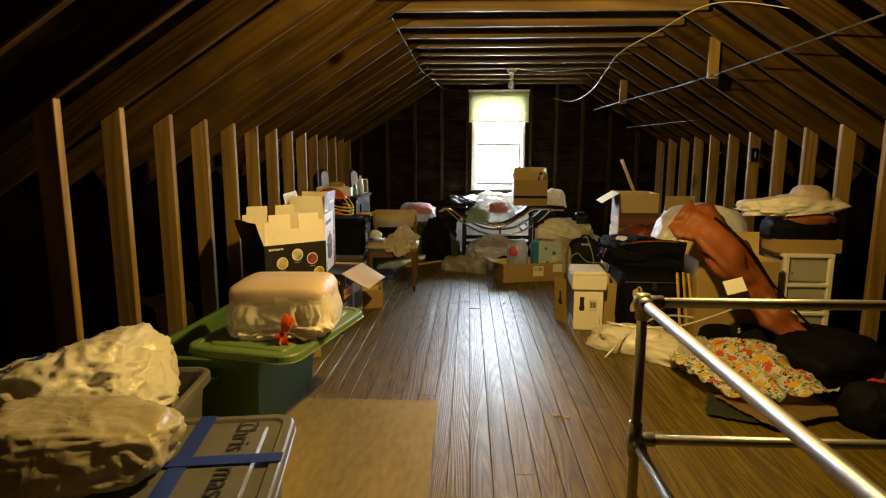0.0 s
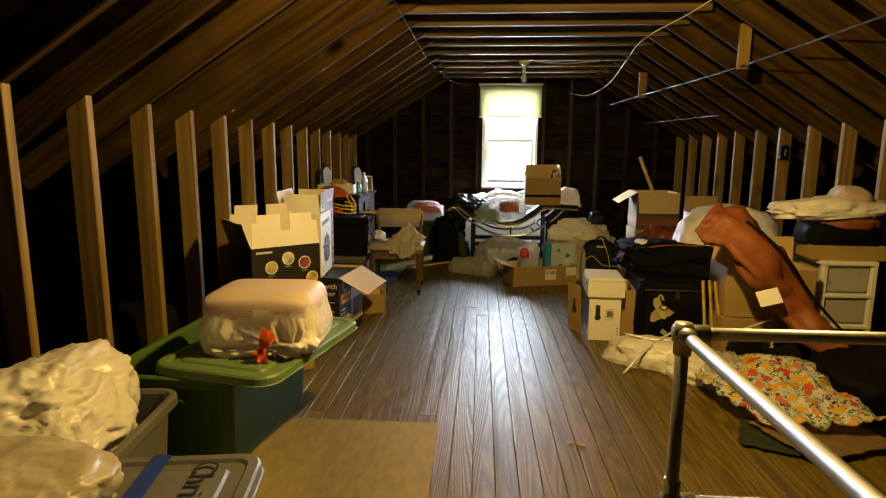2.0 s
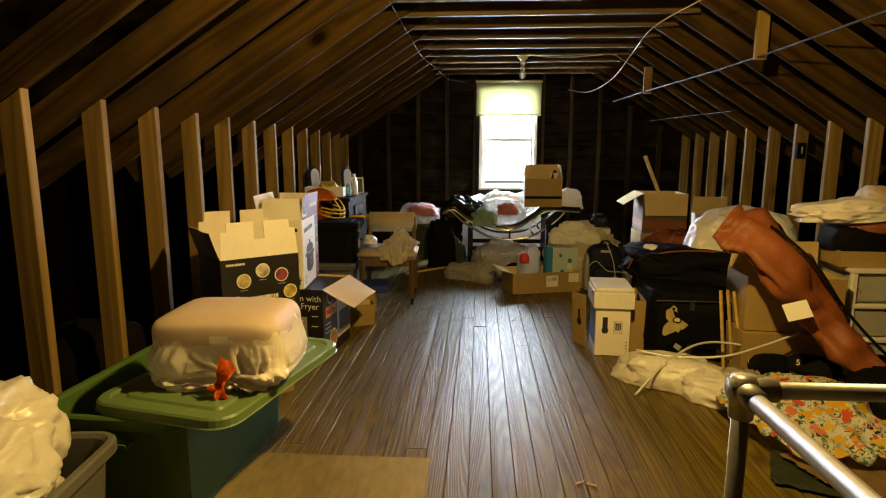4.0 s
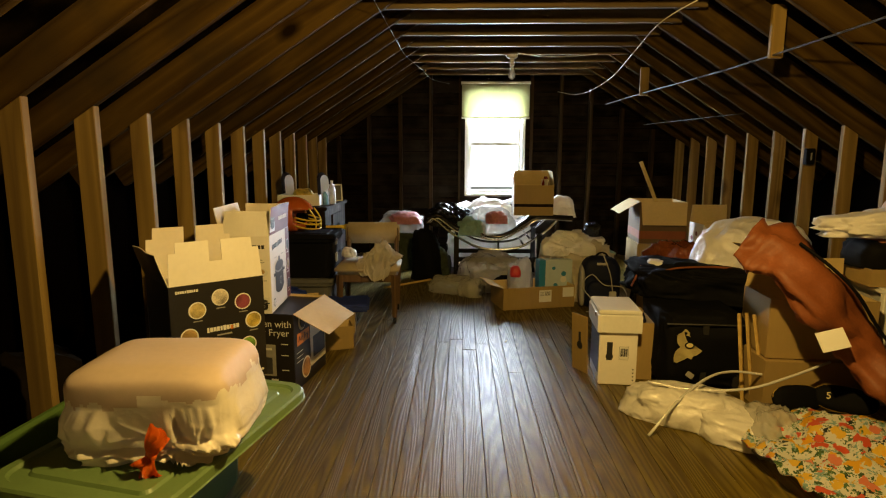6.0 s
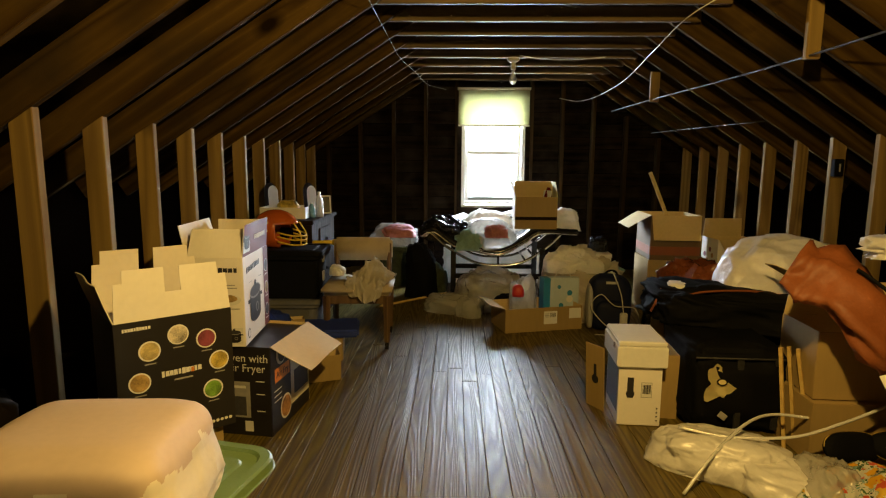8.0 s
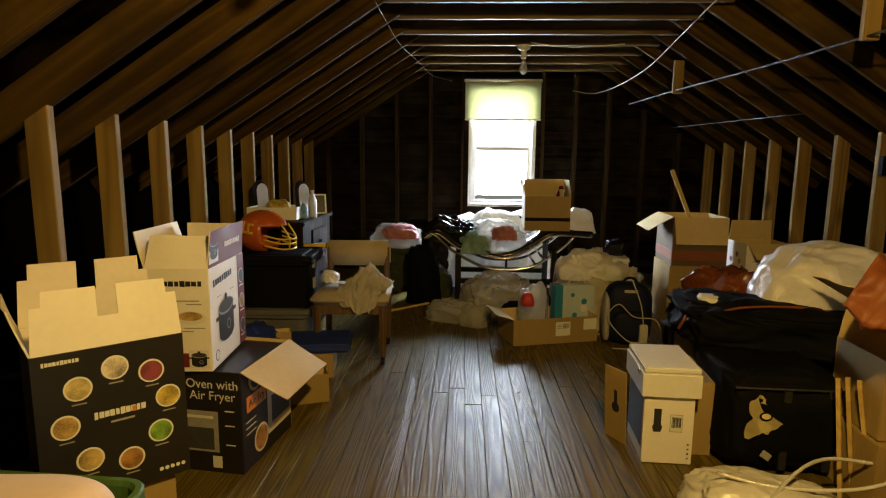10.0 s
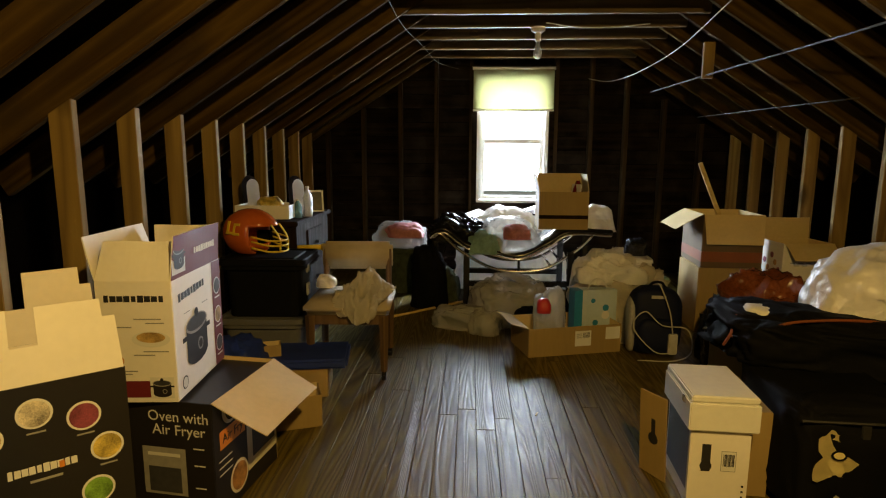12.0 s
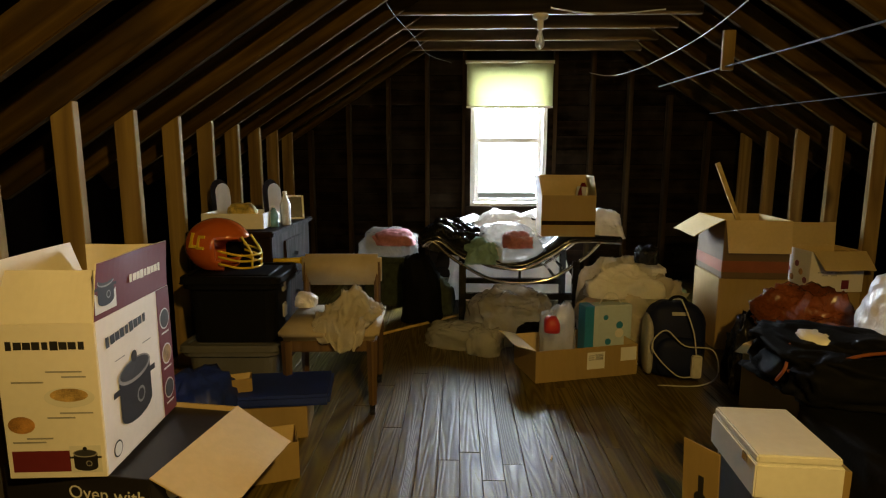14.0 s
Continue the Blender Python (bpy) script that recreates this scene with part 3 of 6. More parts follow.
def lid_mesh(w, d, h=0.03, r=0.07):
    """A tote lid: rounded outline, a skirt, a raised rim, a sunk middle and a raised panel."""
    bm = bmesh.new()

    def ring(sx, sy, z, rr, n=7):
        out = []
        for cx, cy, a0 in ((1, 1, 0), (-1, 1, 90), (-1, -1, 180), (1, -1, 270)):
            for k in range(n):
                a = radians(a0 + 90 * k / (n - 1))
                out.append(bm.verts.new((cx * (sx / 2 - rr) + rr * math.cos(a), cy * (sy / 2 - rr) + rr * math.sin(a), z)))
        return out
    seq = [(0.0, 0.0), (0.004, 0.003), (0.006, h - 0.006), (0.012, h), (0.035, h), (0.042, h - 0.008), (0.075, h - 0.009), (0.082, h - 0.002), (0.11, h - 0.001)]
    rings = [ring(w - 2 * o, d - 2 * o, z, max(0.012, r - o * 0.7)) for o, z in seq]
    under = [ring(w - 0.008, d - 0.008, 0.0, r), ring(w - 0.012, d - 0.012, h - 0.012, r)]
    for a, b in zip(rings, rings[1:]):
        for k in range(len(a)):
            j = (k + 1) % len(a)
            bm.faces.new((a[k], a[j], b[j], b[k]))
    bm.faces.new(rings[-1])
    for a, b in ((under[0], rings[0]), (under[1], under[0])):
        for k in range(len(a)):
            j = (k + 1) % len(a)
            bm.faces.new((a[k], a[j], b[j], b[k]))
    bm.faces.new(under[1][::-1])
    bmesh.ops.recalc_face_normals(bm, faces=bm.faces)
    return bm


def bag_mesh(w, d, h, seed=0, crumple=0.05, fold=0.03, square=2.6, knot=None, flat=0.35, n=56, sharp=1.0):
    """A filled bag resting on z = 0: a blunt ellipsoid with creases of folded film; knot: a direction (x, y, z) where the folds gather."""
    bm = bmesh.new()
    bmesh.ops.create_uvsphere(bm, u_segments=n, v_segments=n // 2, radius=1.0)
    kn = Vector(knot).normalized() if knot else None
    off = Vector((seed * 3.1, seed * 1.7, seed * 2.3))
    for v in bm.verts:
        p = v.co.normalized()
        e = 2.0 / square
        q = Vector([math.copysign(abs(c) ** e, c) for c in p])
        s = noise.noise(p * 1.3 + off) * crumple * 1.6
        # sharp creases: ridges between cells, at three sizes
        w_ = Vector((noise.noise(p * 2 + off), noise.noise(p * 2 - off), noise.noise(p * 2.3 + off * 2))) * 0.35
        f1, f2, f3 = (noise.voronoi((p + w_) * k_ + off * k_)[0][0] for k_ in (1.6, 4.0, 8.5))
        s += sharp * crumple * (1.3 * (f1 - 0.45) + 1.0 * (f2 - 0.45) + 0.55 * (f3 - 0.45))
        if kn is not None:
            g = max(0.0, p.dot(kn))
            side = kn.cross(Vector((0.3, 0.2, 1))).normalized()
            up = side.cross(kn)
            ang = math.atan2(p.dot(up), p.dot(side))
            turn_ = ang + 0.22 * noise.noise(p * 2.5 + off)
            pleat = abs(math.sin(turn_ * 8.5 + 1.1 * noise.noise(p * 2 + off))) + 0.5 * abs(math.sin(turn_ * 19 + 2 * noise.noise(p * 3 - off)))
            s += fold * min(1, max(0, g - 0.62) * 4.0) * (1.0 if p.z < 0.12 else max(0.0, 1 - (p.z - 0.12) * 4)) * (0.55 - pleat)
            s += 0.10 * max(0.0, g - 0.93) / 0.07
        q = q * (1 + s)
        z = q.z
        if z < -flat:
            z = -flat + (z + flat) * 0.06
        v.co = Vector((q.x * w / 2, q.y * d / 2, (z + flat + 0.02) * h / (1 + flat)))
    return bm


def bag(name, w, d, h, m, mat, label, category="plastic bag", seed=0, tie=None, group="", film_mesh=None, **more):
    bm = film_mesh or bag_mesh(w, d, h, seed, **more)
    if tie is None:
        return tagged(place(finish(name, bm, mat, smooth=True), m), label, category, group)
    t = thing(name, m, label, category, group)
    part("film", bm, mat, t, smooth=True)
    x, y, z = tie
    knot_ = bmesh.new()
    bmesh.ops.create_icosphere(knot_, subdivisions=2, radius=0.015, matrix=Matrix.Translation(tie) @ Matrix.Diagonal((1, 0.8, 1.25, 1)))
    part("tie_knot", knot_, "orange_film", t, "orange plastic drawstring knot", smooth=True)
    for i, (tx, tz) in enumerate(((0.018, 0.080), (0.044, 0.062), (-0.034, -0.030), (-0.006, -0.072), (0.012, -0.060))):
        tb = bmesh.new()
        a = math.atan2(tz, tx)
        w_ = Vector((-math.sin(a), 0.25, math.cos(a))) * 0.017
        rows = []
        for k in range(7):
            f = k / 6
            c = Vector((x + tx * f, y - 0.020 * math.sin(f * 3.0) - 0.004 * (i % 3), z + tz * f))
            wide = 0.30 + 0.75 * math.sin(min(1.0, f * 1.5) * 1.5)
            rows.append([tb.verts.new(c + w_ * wide * u + Vector((0, 0.006 * math.cos(u * 3 + i + f * 4), 0))) for u in (-1, -0.5, 0, 0.5, 1)])
        for a_, b_ in zip(rows, rows[1:]):
            for k in range(4):
                tb.faces.new((a_[k], a_[k + 1], b_[k + 1], b_[k]))
        bmesh.ops.solidify(tb, geom=list(tb.faces), thickness=0.0015)
        part("ribbon", tb, "orange_film", t, "orange plastic drawstring ribbon", smooth=True)
    return t


def place(ob, m):
    ob.matrix_world = m
    return ob


def cloth_mesh(w, d, height, seed=0, n=40, fold=0.03, freq=2.6, thick=0.006, round_=True):
    """A crumpled cloth over a heap: height(u, v) with u, v in -1..1 gives its lie above z = 0."""
    bm = bmesh.new()
    off = Vector((seed * 5.3, seed * 2.1, seed))
    grid = []
    for i in range(n + 1):
        row = []
        for j in range(n + 1):
            u, v = 2 * i / n - 1, 2 * j / n - 1
            if round_:
                k = 1 + 0.13 * noise.noise(Vector((math.atan2(v, u) * 1.2, seed, 0)))
                uu, vv = u * math.sqrt(1 - v * v / 2.6) * k, v * math.sqrt(1 - u * u / 2.6) * k
            else:
                uu, vv = u, v
            p = Vector((u * freq, v * freq, 0)) + off
            z = height(u, v) + fold * ((1 - abs(noise.noise(p)) * 2) * 0.7 + (1 - abs(noise.noise(p * 2.3)) * 2) * 0.4 - 0.35) * min(1, 0.3 + height(u, v) * 12)
            row.append(bm.verts.new((uu * w / 2 + 0.02 * noise.noise(p * 1.5), vv * d / 2 + 0.02 * noise.noise(p * 1.5 + Vector((9, 9, 9))), max(0.004, z))))
        grid.append(row)
    for i in range(n):
        for j in range(n):
            bm.faces.new((grid[i][j], grid[i + 1][j], grid[i + 1][j + 1], grid[i][j + 1]))
    bmesh.ops.solidify(bm, geom=list(bm.faces), thickness=-thick)
    return bm


def disc(r, mat, parent, m, name="picture", sides=24, ry=None):
    """A flat printed round on a box side, in the local xy plane of m."""
    bm = bmesh.new()
    vs = [bm.verts.new((r * math.cos(2 * math.pi * k / sides), (ry or r) * math.sin(2 * math.pi * k / sides), 0)) for k in range(sides)]
    bm.faces.new(vs)
    ob = part(name, bm, mat, parent)
    ob.matrix_local = m
    return ob


def patch(w, h, mat, parent, m, name="printed_panel"):
    bm = bmesh.new()
    vs = [bm.verts.new(v) for v in ((-w / 2, -h / 2, 0), (w / 2, -h / 2, 0), (w / 2, h / 2, 0), (-w / 2, h / 2, 0))]
    bm.faces.new(vs)
    ob = part(name, bm, mat, parent)
    ob.matrix_local = m
    return ob


def wordmark(parent, m, width, height, mat, n=8):
    """A trade name drawn as a row of plain blocks of one colour."""
    step = width / n
    for i in range(n):
        x = -width / 2 + (i + 0.5) * step
        tall = height * (0.86, 0.74, 0.70, 0.76, 0.72)[i % 5]
        patch(step * (0.90 if i % 4 else 0.66), tall, mat, parent, m @ Matrix.Translation((x, 0, 0)), "mark_block")


def on_front(w, d, u, z, lift=0.0012):
    """The pose of a print on a box's -y side, u metres from its middle and z up."""
    return Matrix.Translation((u, -d / 2 - lift, z)) @ Matrix.Rotation(radians(90), 4, "X")


def on_side(w, d, v, z, lift=0.0012):
    """The same on the +x side, v metres from its middle along y."""
    return Matrix.Translation((w / 2 + lift, v, z)) @ Matrix.Rotation(radians(90), 4, "Z") @ Matrix.Rotation(radians(90), 4, "X")


# ---- the stair rail ----
rail = thing("stair_railing", spot(0.431, 1.519, 0, 0, 0, 0, 0.952), "grey galvanised pipe guard rail round the stairwell", "railing")
PR = 0.0135
for nm, pts in (("post", [(0, 0, 0.004), (0, 0, 0.84)]), ("post", [(0, -2.2, 0.004), (0, -2.2, 0.84)]), ("post", [(1.45, 0, 0.004), (1.45, 0, 0.84)]), ("top_rail", [(0, 0, 0.84), (1.45, 0, 0.84)]), ("top_rail", [(0, 0, 0.84), (0, -2.2, 0.84)]),
                ("mid_rail", [(0, 0, 0.46), (1.45, 0, 0.46)]), ("mid_rail", [(0, 0, 0.455), (0, -2.2, 0.455)])):
    part(nm, tube(pts, PR, 16), "rail", rail, smooth=True)
for z, reach in ((0.84, 1), (0.46, 0)):
    bm = tube([(0, 0, z - 0.045), (0, 0, z + (0.022 if reach else 0.05))], PR + 0.005, 16)
    tube([(-0.02, 0, z), (0.05, 0, z)], PR + 0.005, 16, bm=bm)
    tube([(0, 0.02, z - (0.005 if not reach else 0)), (0, -0.05, z - (0.005 if not reach else 0))], PR + 0.005, 16, bm=bm)
    if reach:
        bmesh.ops.create_icosphere(bm, subdivisions=2, radius=PR + 0.008, matrix=Matrix.Translation((0, 0, z)))
    part("pipe_fitting", bm, "rail", rail, smooth=True)

# ---- left side: totes and bags ----
tote_g = thing("green_tote", spot(-1.025, 2.618, 0, 0, 0, -3, 0.98), "dark green plastic storage tote standing on the floor", "storage tote")
part("tub", tote_mesh(0.46, 0.86, 0.40, 0.9), "green", tote_g, smooth=False)
for sy in (-1, 1):
    part("handle", box((0.20, 0.04, 0.024), (0, sy * 0.45, 0.325), 0.008), "green", tote_g)
lid_g = tagged(place(finish("tote_lid", lid_mesh(0.50, 0.76, 0.03, 0.08), "green_lid"), spot(-0.80, 2.52, 0.396, 0, 0.5, -12, 0.977)), "green plastic tote lid lying askew on a tote", "tote lid")
def pillow_mesh(w, d, h, knot, n=220):
    """A soft block in loose film: a plain top, and below it pleats that run together at a knot on its front."""
    bm = bmesh.new()
    bmesh.ops.create_uvsphere(bm, u_segments=n, v_segments=n // 2, radius=1.0)
    kx, kz = knot
    for v in bm.verts:
        p = v.co.normalized()
        q = Vector([math.copysign(abs(c) ** 0.36, c) for c in p])
        s_ = 1 + 0.03 * noise.noise(p * 1.6 + Vector((3, 1, 8)))
        x, y, z = q.x * w / 2 * s_, q.y * d / 2 * s_, max(0.0, (q.z * s_ + 0.92) * h / 1.92)
        low = min(1.0, max(0.0, (0.66 - z / h) * 4))
        front = min(1.0, max(0.0, -q.y * 1.3 - 0.15))
        swell = 0.022 * low * math.sin(min(1.0, z / h * 1.4) * math.pi)
        r = math.hypot(x - kx, (z - kz) * 1.15)
        a = math.atan2(z - kz, x - kx) + 0.16 * noise.noise(p * 3.1)
        pl = (1 - 2 * abs(math.sin(a * 5.5 + 0.8 * noise.noise(p * 2)))) + 0.6 * (1 - 2 * abs(math.sin(a * 12.5 + 1.6 * noise.noise(p * 4))))
        depth = 0.026 * min(1.0, r / 0.06) * math.exp(-r / 0.20) * 1.6
        wr = noise.noise(Vector((x * 16, y * 16, z * 34))) + 0.6 * (1 - 2 * abs(noise.noise(Vector((x * 22 + 5, y * 22, z * 50)))))
        out = Vector((q.x, q.y, 0)).normalized() if abs(q.x) + abs(q.y) > 0.2 else Vector((0, 0, 0))
        add = swell + low * (front * depth * pl + 0.007 * wr)
        add += 0.002 * (1 - low) * noise.noise(Vector((x * 9, y * 30, z * 20)))
        pull = front * 0.020 * math.exp(-(r / 0.032) ** 2) - front * 0.010 * math.exp(-(r / 0.085) ** 2)
        v.co = Vector((x, y, z)) + out * add + Vector((0, -pull, 0))
    return bm


pillow_bag = bag("pillow_bag", 0.445, 0.38, 0.26, spot(-0.775, 2.48, 0.414, 0, 0, 3, 0.915), "bag_pink", "white trash bag with a pillow and an orange tie", "trash bag", 3, tie=(0.045, -0.228, 0.062), film_mesh=pillow_mesh(0.445, 0.38, 0.26, (0.045, 0.062)))
film_ob = [o for o in pillow_bag.children if o.name.startswith("film")][0]      # the film hangs loose below the pillow
film_ob.data.materials.append(M["bag_fold"])
for p in film_ob.data.polygons:
    c = p.center
    if c.z < 0.185 + 0.03 * noise.noise(c * 11) + 0.02 * noise.noise(c * 40) + 0.12 * max(0, -0.05 - c.y) * (c.x * 2):
        p.material_index = 1

tote_a = thing("grey_tote", spot(-0.689, 1.372, 0, 0, 0, 9, 0.98), "grey lidded storage tote with blue tape across", "storage tote")
part("tub", tote_mesh(0.42, 0.62, 0.37, 0.88), "grey_tote", tote_a)
for sy in (-1, 1):
    part("handle", box((0.16, 0.03, 0.022), (0, sy * 0.335, 0.30), 0.007), "grey_tote", tote_a)
lid_a = part("lid", lid_mesh(0.48, 0.68, 0.032, 0.06), "grey_tote", tote_a)
lid_a.location = (0, 0, 0.368)
part("tape", box((0.045, 0.66, 0.002), (-0.02, 0, 0.4025)), "blue_tape", tote_a, "strip of blue painter's tape")
part("tape", box((0.47, 0.045, 0.002), (0, 0.06, 0.4045)), "blue_tape", tote_a, "strip of blue painter's tape")
writing("handwriting", "Chris", 0.085, "ink", tote_a, pose(0.105, 0.20, 0.403, 0, 0, -90))
writing("handwriting", "mas", 0.085, "ink", tote_a, pose(0.105, -0.04, 0.403, 0, 0, -90))

tote_o = thing("open_grey_tote", spot(-1.149, 1.81, 0, 0, 0, 6, 0.987), "open grey storage tote full of bags", "storage tote")
part("tub", tote_mesh(0.44, 0.60, 0.38, 0.88), "grey_tote", tote_o)
white_bag = bag("white_bag", 0.52, 0.54, 0.29, spot(-1.216, 1.823, 0.277, 0, -10, 10, 0.989), "bag_white", "crumpled white plastic bag stuffed in a tote", seed=7, crumple=0.15, square=2.3, flat=0.6, n=150)
white_bag.data.materials.append(M["blue_tape"])
for p in white_bag.data.polygons:                     # faded blue print on the film, too creased to read
    c = p.center
    if c.z > 0.10 and abs(c.y + 0.10) < 0.05 and (-0.21 < c.x < -0.14 or -0.05 < c.x < -0.02):
        p.material_index = 1
bag("tan_bag", 0.50, 0.32, 0.15, spot(-0.963, 1.372, 0.401, 0, 0, 14, 0.99), "bag_tan", "crumpled tan plastic bag lying on a tote lid", seed=11, crumple=0.10, square=2.6, flat=0.6, n=110)

# ---- lumps added for unclear clutter behind the west studs, shade in their colour ----
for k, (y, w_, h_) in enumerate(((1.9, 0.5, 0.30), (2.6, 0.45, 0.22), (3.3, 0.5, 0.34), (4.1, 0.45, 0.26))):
    bag("old_sack", w_, 0.45, h_, spot(-1.85, y, 0, 0, 0, 20 * k, 0.95), "old_cloth", "dark lump added for unclear clutter behind the wall studs", "sack", 120 + k, crumple=0.16, n=36, group="sacks behind the studs")

# ---- left side: cartons ----
under = carton("brown_carton", 0.30, 0.36, 0.27, spot(-1.075, 3.34, 0, 0, 0, 42, 0.972), "plain brown carton standing on the floor")
cooker = carton("pressure_cooker_box", 0.37, 0.34, 0.43, spot(-1.048, 3.312, 0.265, 0, 0, 42, 0.973), "black printed pressure cooker box, flaps open", "black_print", "cream_card", (-6, None, -4, 20), ("white_card", "black_print", "card", "black_print"), (0.165, 0.13, 0.19, 0.13), notch=(0, 2))
fryer = carton("air_fryer_box", 0.42, 0.44, 0.42, spot(-0.985, 3.97, 0, 0, 0, -8, 0.95), "black printed toaster oven carton, one flap open", "black_print", "cardin", (None, 120, None, None), (None, "cardin", None, None), 0.21, side_mats=("black_print", "black_print", "black_print", "black_print"))
part("inner_carton", box((0.40, 0.42, 0.38), (0, 0, 0.217), 0.003), "black_print", fryer)
crock = carton("slow_cooker_box", 0.235, 0.415, 0.395, spot(-1.045, 3.935, 0.401, 0, 0, 4, 0.965), "white and burgundy slow cooker box, flaps raised", "white_card", "cream_card", (-24, 2, -6, 18), ("white_card", "burgundy", "white_card", "burgundy"), (0.13, 0.14, 0.13, 0.14))
carton("small_carton", 0.22, 0.16, 0.15, spot(-0.776, 4.453, 0, 0, 0, 20, 0.953), "small brown carton on the floor")

# chair
chair = thing("dining_chair", spot(-0.66, 5.13, 0, 0, 0, 3, 0.944), "wooden chair with beige padded seat and back", "chair")
part("seat", box((0.47, 0.46, 0.065), (0, 0, 0.405), 0.022), "beige", chair, smooth=True)
part("backrest", box((0.43, 0.05, 0.17), (0, 0.27, 0.62), 0.02), "beige", chair, smooth=True)
for sx in (-1, 1):
    for y in (-0.2, 0.2):
        leg = part("leg", tube([(sx * 0.20, y, 0.05), (sx * 0.20, y, 0.37)], 0.022, 4, taper=[0.8, 1.2]), "chair_wood", chair)
        part("caster", tube([(sx * 0.20 - 0.012, y, 0.025), (sx * 0.20 + 0.012, y, 0.025)], 0.025, 12), "black_gloss", leg)
    part("back_post", tube([(sx * 0.19, 0.235, 0.38), (sx * 0.19, 0.27, 0.66)], 0.018, 8), "chair_wood", chair)
part("apron", box((0.42, 0.40, 0.06), (0, 0, 0.345), 0.004), "chair_wood", chair)

# ---- right side ----
wb = thing("file_box", spot(0.812, 4.035, 0, 0, 0, -4, 0.95), "white carton with a deep white lid", "storage box")
part("body", box((0.20, 0.28, 0.31), (0, 0, 0.156), 0.003), "white_card", wb)
part("lid", box((0.232, 0.325, 0.10), (0, 0, 0.345), 0.004), "white_paint", wb)
part("lid_panel", box((0.222, 0.315, 0.024), (0, 0, 0.408), 0.005), "white_paint", wb)

# print on the pressure cooker box
FOOD = [("food_pasta", (0.62, 0.50, 0.22)), ("food_plate", (0.70, 0.62, 0.50)), ("food_berry", (0.24, 0.05, 0.08)), ("food_corn", (0.60, 0.45, 0.10)), ("food_stew", (0.50, 0.33, 0.12)), ("food_green", (0.22, 0.42, 0.06)), ("food_meat", (0.48, 0.24, 0.07)), ("food_rice", (0.55, 0.40, 0.15))]
for nm, c in FOOD:
    M[nm] = material(nm, c, 0.5, spot=0.75, bump=0.0, scale=90)
cw, cd = 0.37, 0.34
for (nm, _), u, z in zip(FOOD, (-0.085, 0.005, 0.095, 0.135, -0.12, 0.11, 0.03, -0.07), (0.325, 0.365, 0.335, 0.25, 0.225, 0.15, 0.09, 0.12)):
    rim = disc(0.034, "white_ink", cooker, on_front(cw, cd, u, z), "plate_picture")
    disc(0.029, nm, rim, pose(0, 0, 0.001), "food_picture")
    patch(0.035, 0.004, "grey_ink", cooker, on_front(cw, cd, u, z - 0.043), "caption_bar")
wordmark(cooker, on_front(cw, cd, 0.01, 0.238), 0.13, 0.024, "white_ink", 10)
wordmark(cooker, on_front(cw, cd, -0.12, 0.405), 0.085, 0.014, "white_ink", 10)
patch(0.010, 0.016, "orange_ink", cooker, on_front(cw, cd, 0.045, 0.236, 0.002), "mark_stroke")
patch(0.06, 0.006, "grey_ink", cooker, on_front(cw, cd, 0.015, 0.212), "caption_bar")
for i in range(5):
    disc(0.006, "white_ink", cooker, on_front(cw, cd, 0.105 + i * 0.015, 0.03), "round_mark", 12)

# print on the slow cooker box
sw, sdp = 0.235, 0.415
M["photo"] = material("appliance_photo", (0.05, 0.05, 0.055), 0.4, spot=0.5, bump=0.0)


def pot_picture(parent, m, k=1.0):
    """A printed picture of an oval cooking pot with lid, knob, handles and dial."""
    def at(x, y, lift):
        return m @ Matrix.Translation((x * k, y * k, lift))
    patch(0.15 * k, 0.085 * k, "black_print", parent, at(0, -0.01, 0.0006), "pot_picture")
    disc(0.075 * k, "black_print", parent, at(0, -0.052, 0.0008), "pot_picture", ry=0.03 * k)
    disc(0.078 * k, "grey_ink", parent, at(0, 0.04, 0.001), "pot_picture", ry=0.028 * k)
    disc(0.07 * k, "photo", parent, at(0, 0.042, 0.0012), "pot_picture", ry=0.022 * k)
    disc(0.014 * k, "black_print", parent, at(0, 0.072, 0.0014), "pot_picture", 12)
    disc(0.02 * k, "grey_ink", parent, at(0.02, -0.03, 0.0014), "pot_picture", 16)
    disc(0.014 * k, "black_print", parent, at(0.02, -0.03, 0.0016), "pot_picture", 16)
    for sx in (-1, 1):
        patch(0.03 * k, 0.014 * k, "black_print", parent, at(sx * 0.086, 0.012, 0.0005), "pot_picture")


patch(0.085, 0.392, "burgundy", crock, on_side(sw, sdp, 0.165, 0.198), "printed_band")
pot_picture(crock, on_side(sw, sdp, -0.035, 0.17), 1.15)
wordmark(crock, on_side(sw, sdp, -0.06, 0.335, 0.0016) @ pose(0, 0, 0, 0, 0, 3), 0.22, 0.032, "ink", 9)
wordmark(crock, on_front(sw, sdp, 0.0, 0.34), 0.19, 0.026, "ink", 9)
for i, z in enumerate((0.30, 0.19, 0.08)):
    d_ = disc(0.032, "white_ink", crock, on_side(sw, sdp, 0.165, z, 0.0018), "round_picture")
    disc(0.028, "photo" if i != 1 else "food_stew", d_, pose(0, 0, 0.0005), "round_picture")
    patch(0.05, 0.006, "white_ink", crock, on_side(sw, sdp, 0.165, z - 0.043, 0.0018), "caption_bar")
patch(0.21, 0.055, "burgundy", crock, on_front(sw, sdp, 0, 0.045), "printed_band")
fp = patch(0.075, 0.07, "white_ink", crock, on_front(sw, sdp, 0.07, 0.05, 0.0018), "small_picture")
pot_picture(crock, on_front(sw, sdp, 0.07, 0.05, 0.002), 0.38)
disc(0.06, "white_ink", crock, on_front(sw, sdp, 0.045, 0.21), "plate_picture", ry=0.026)
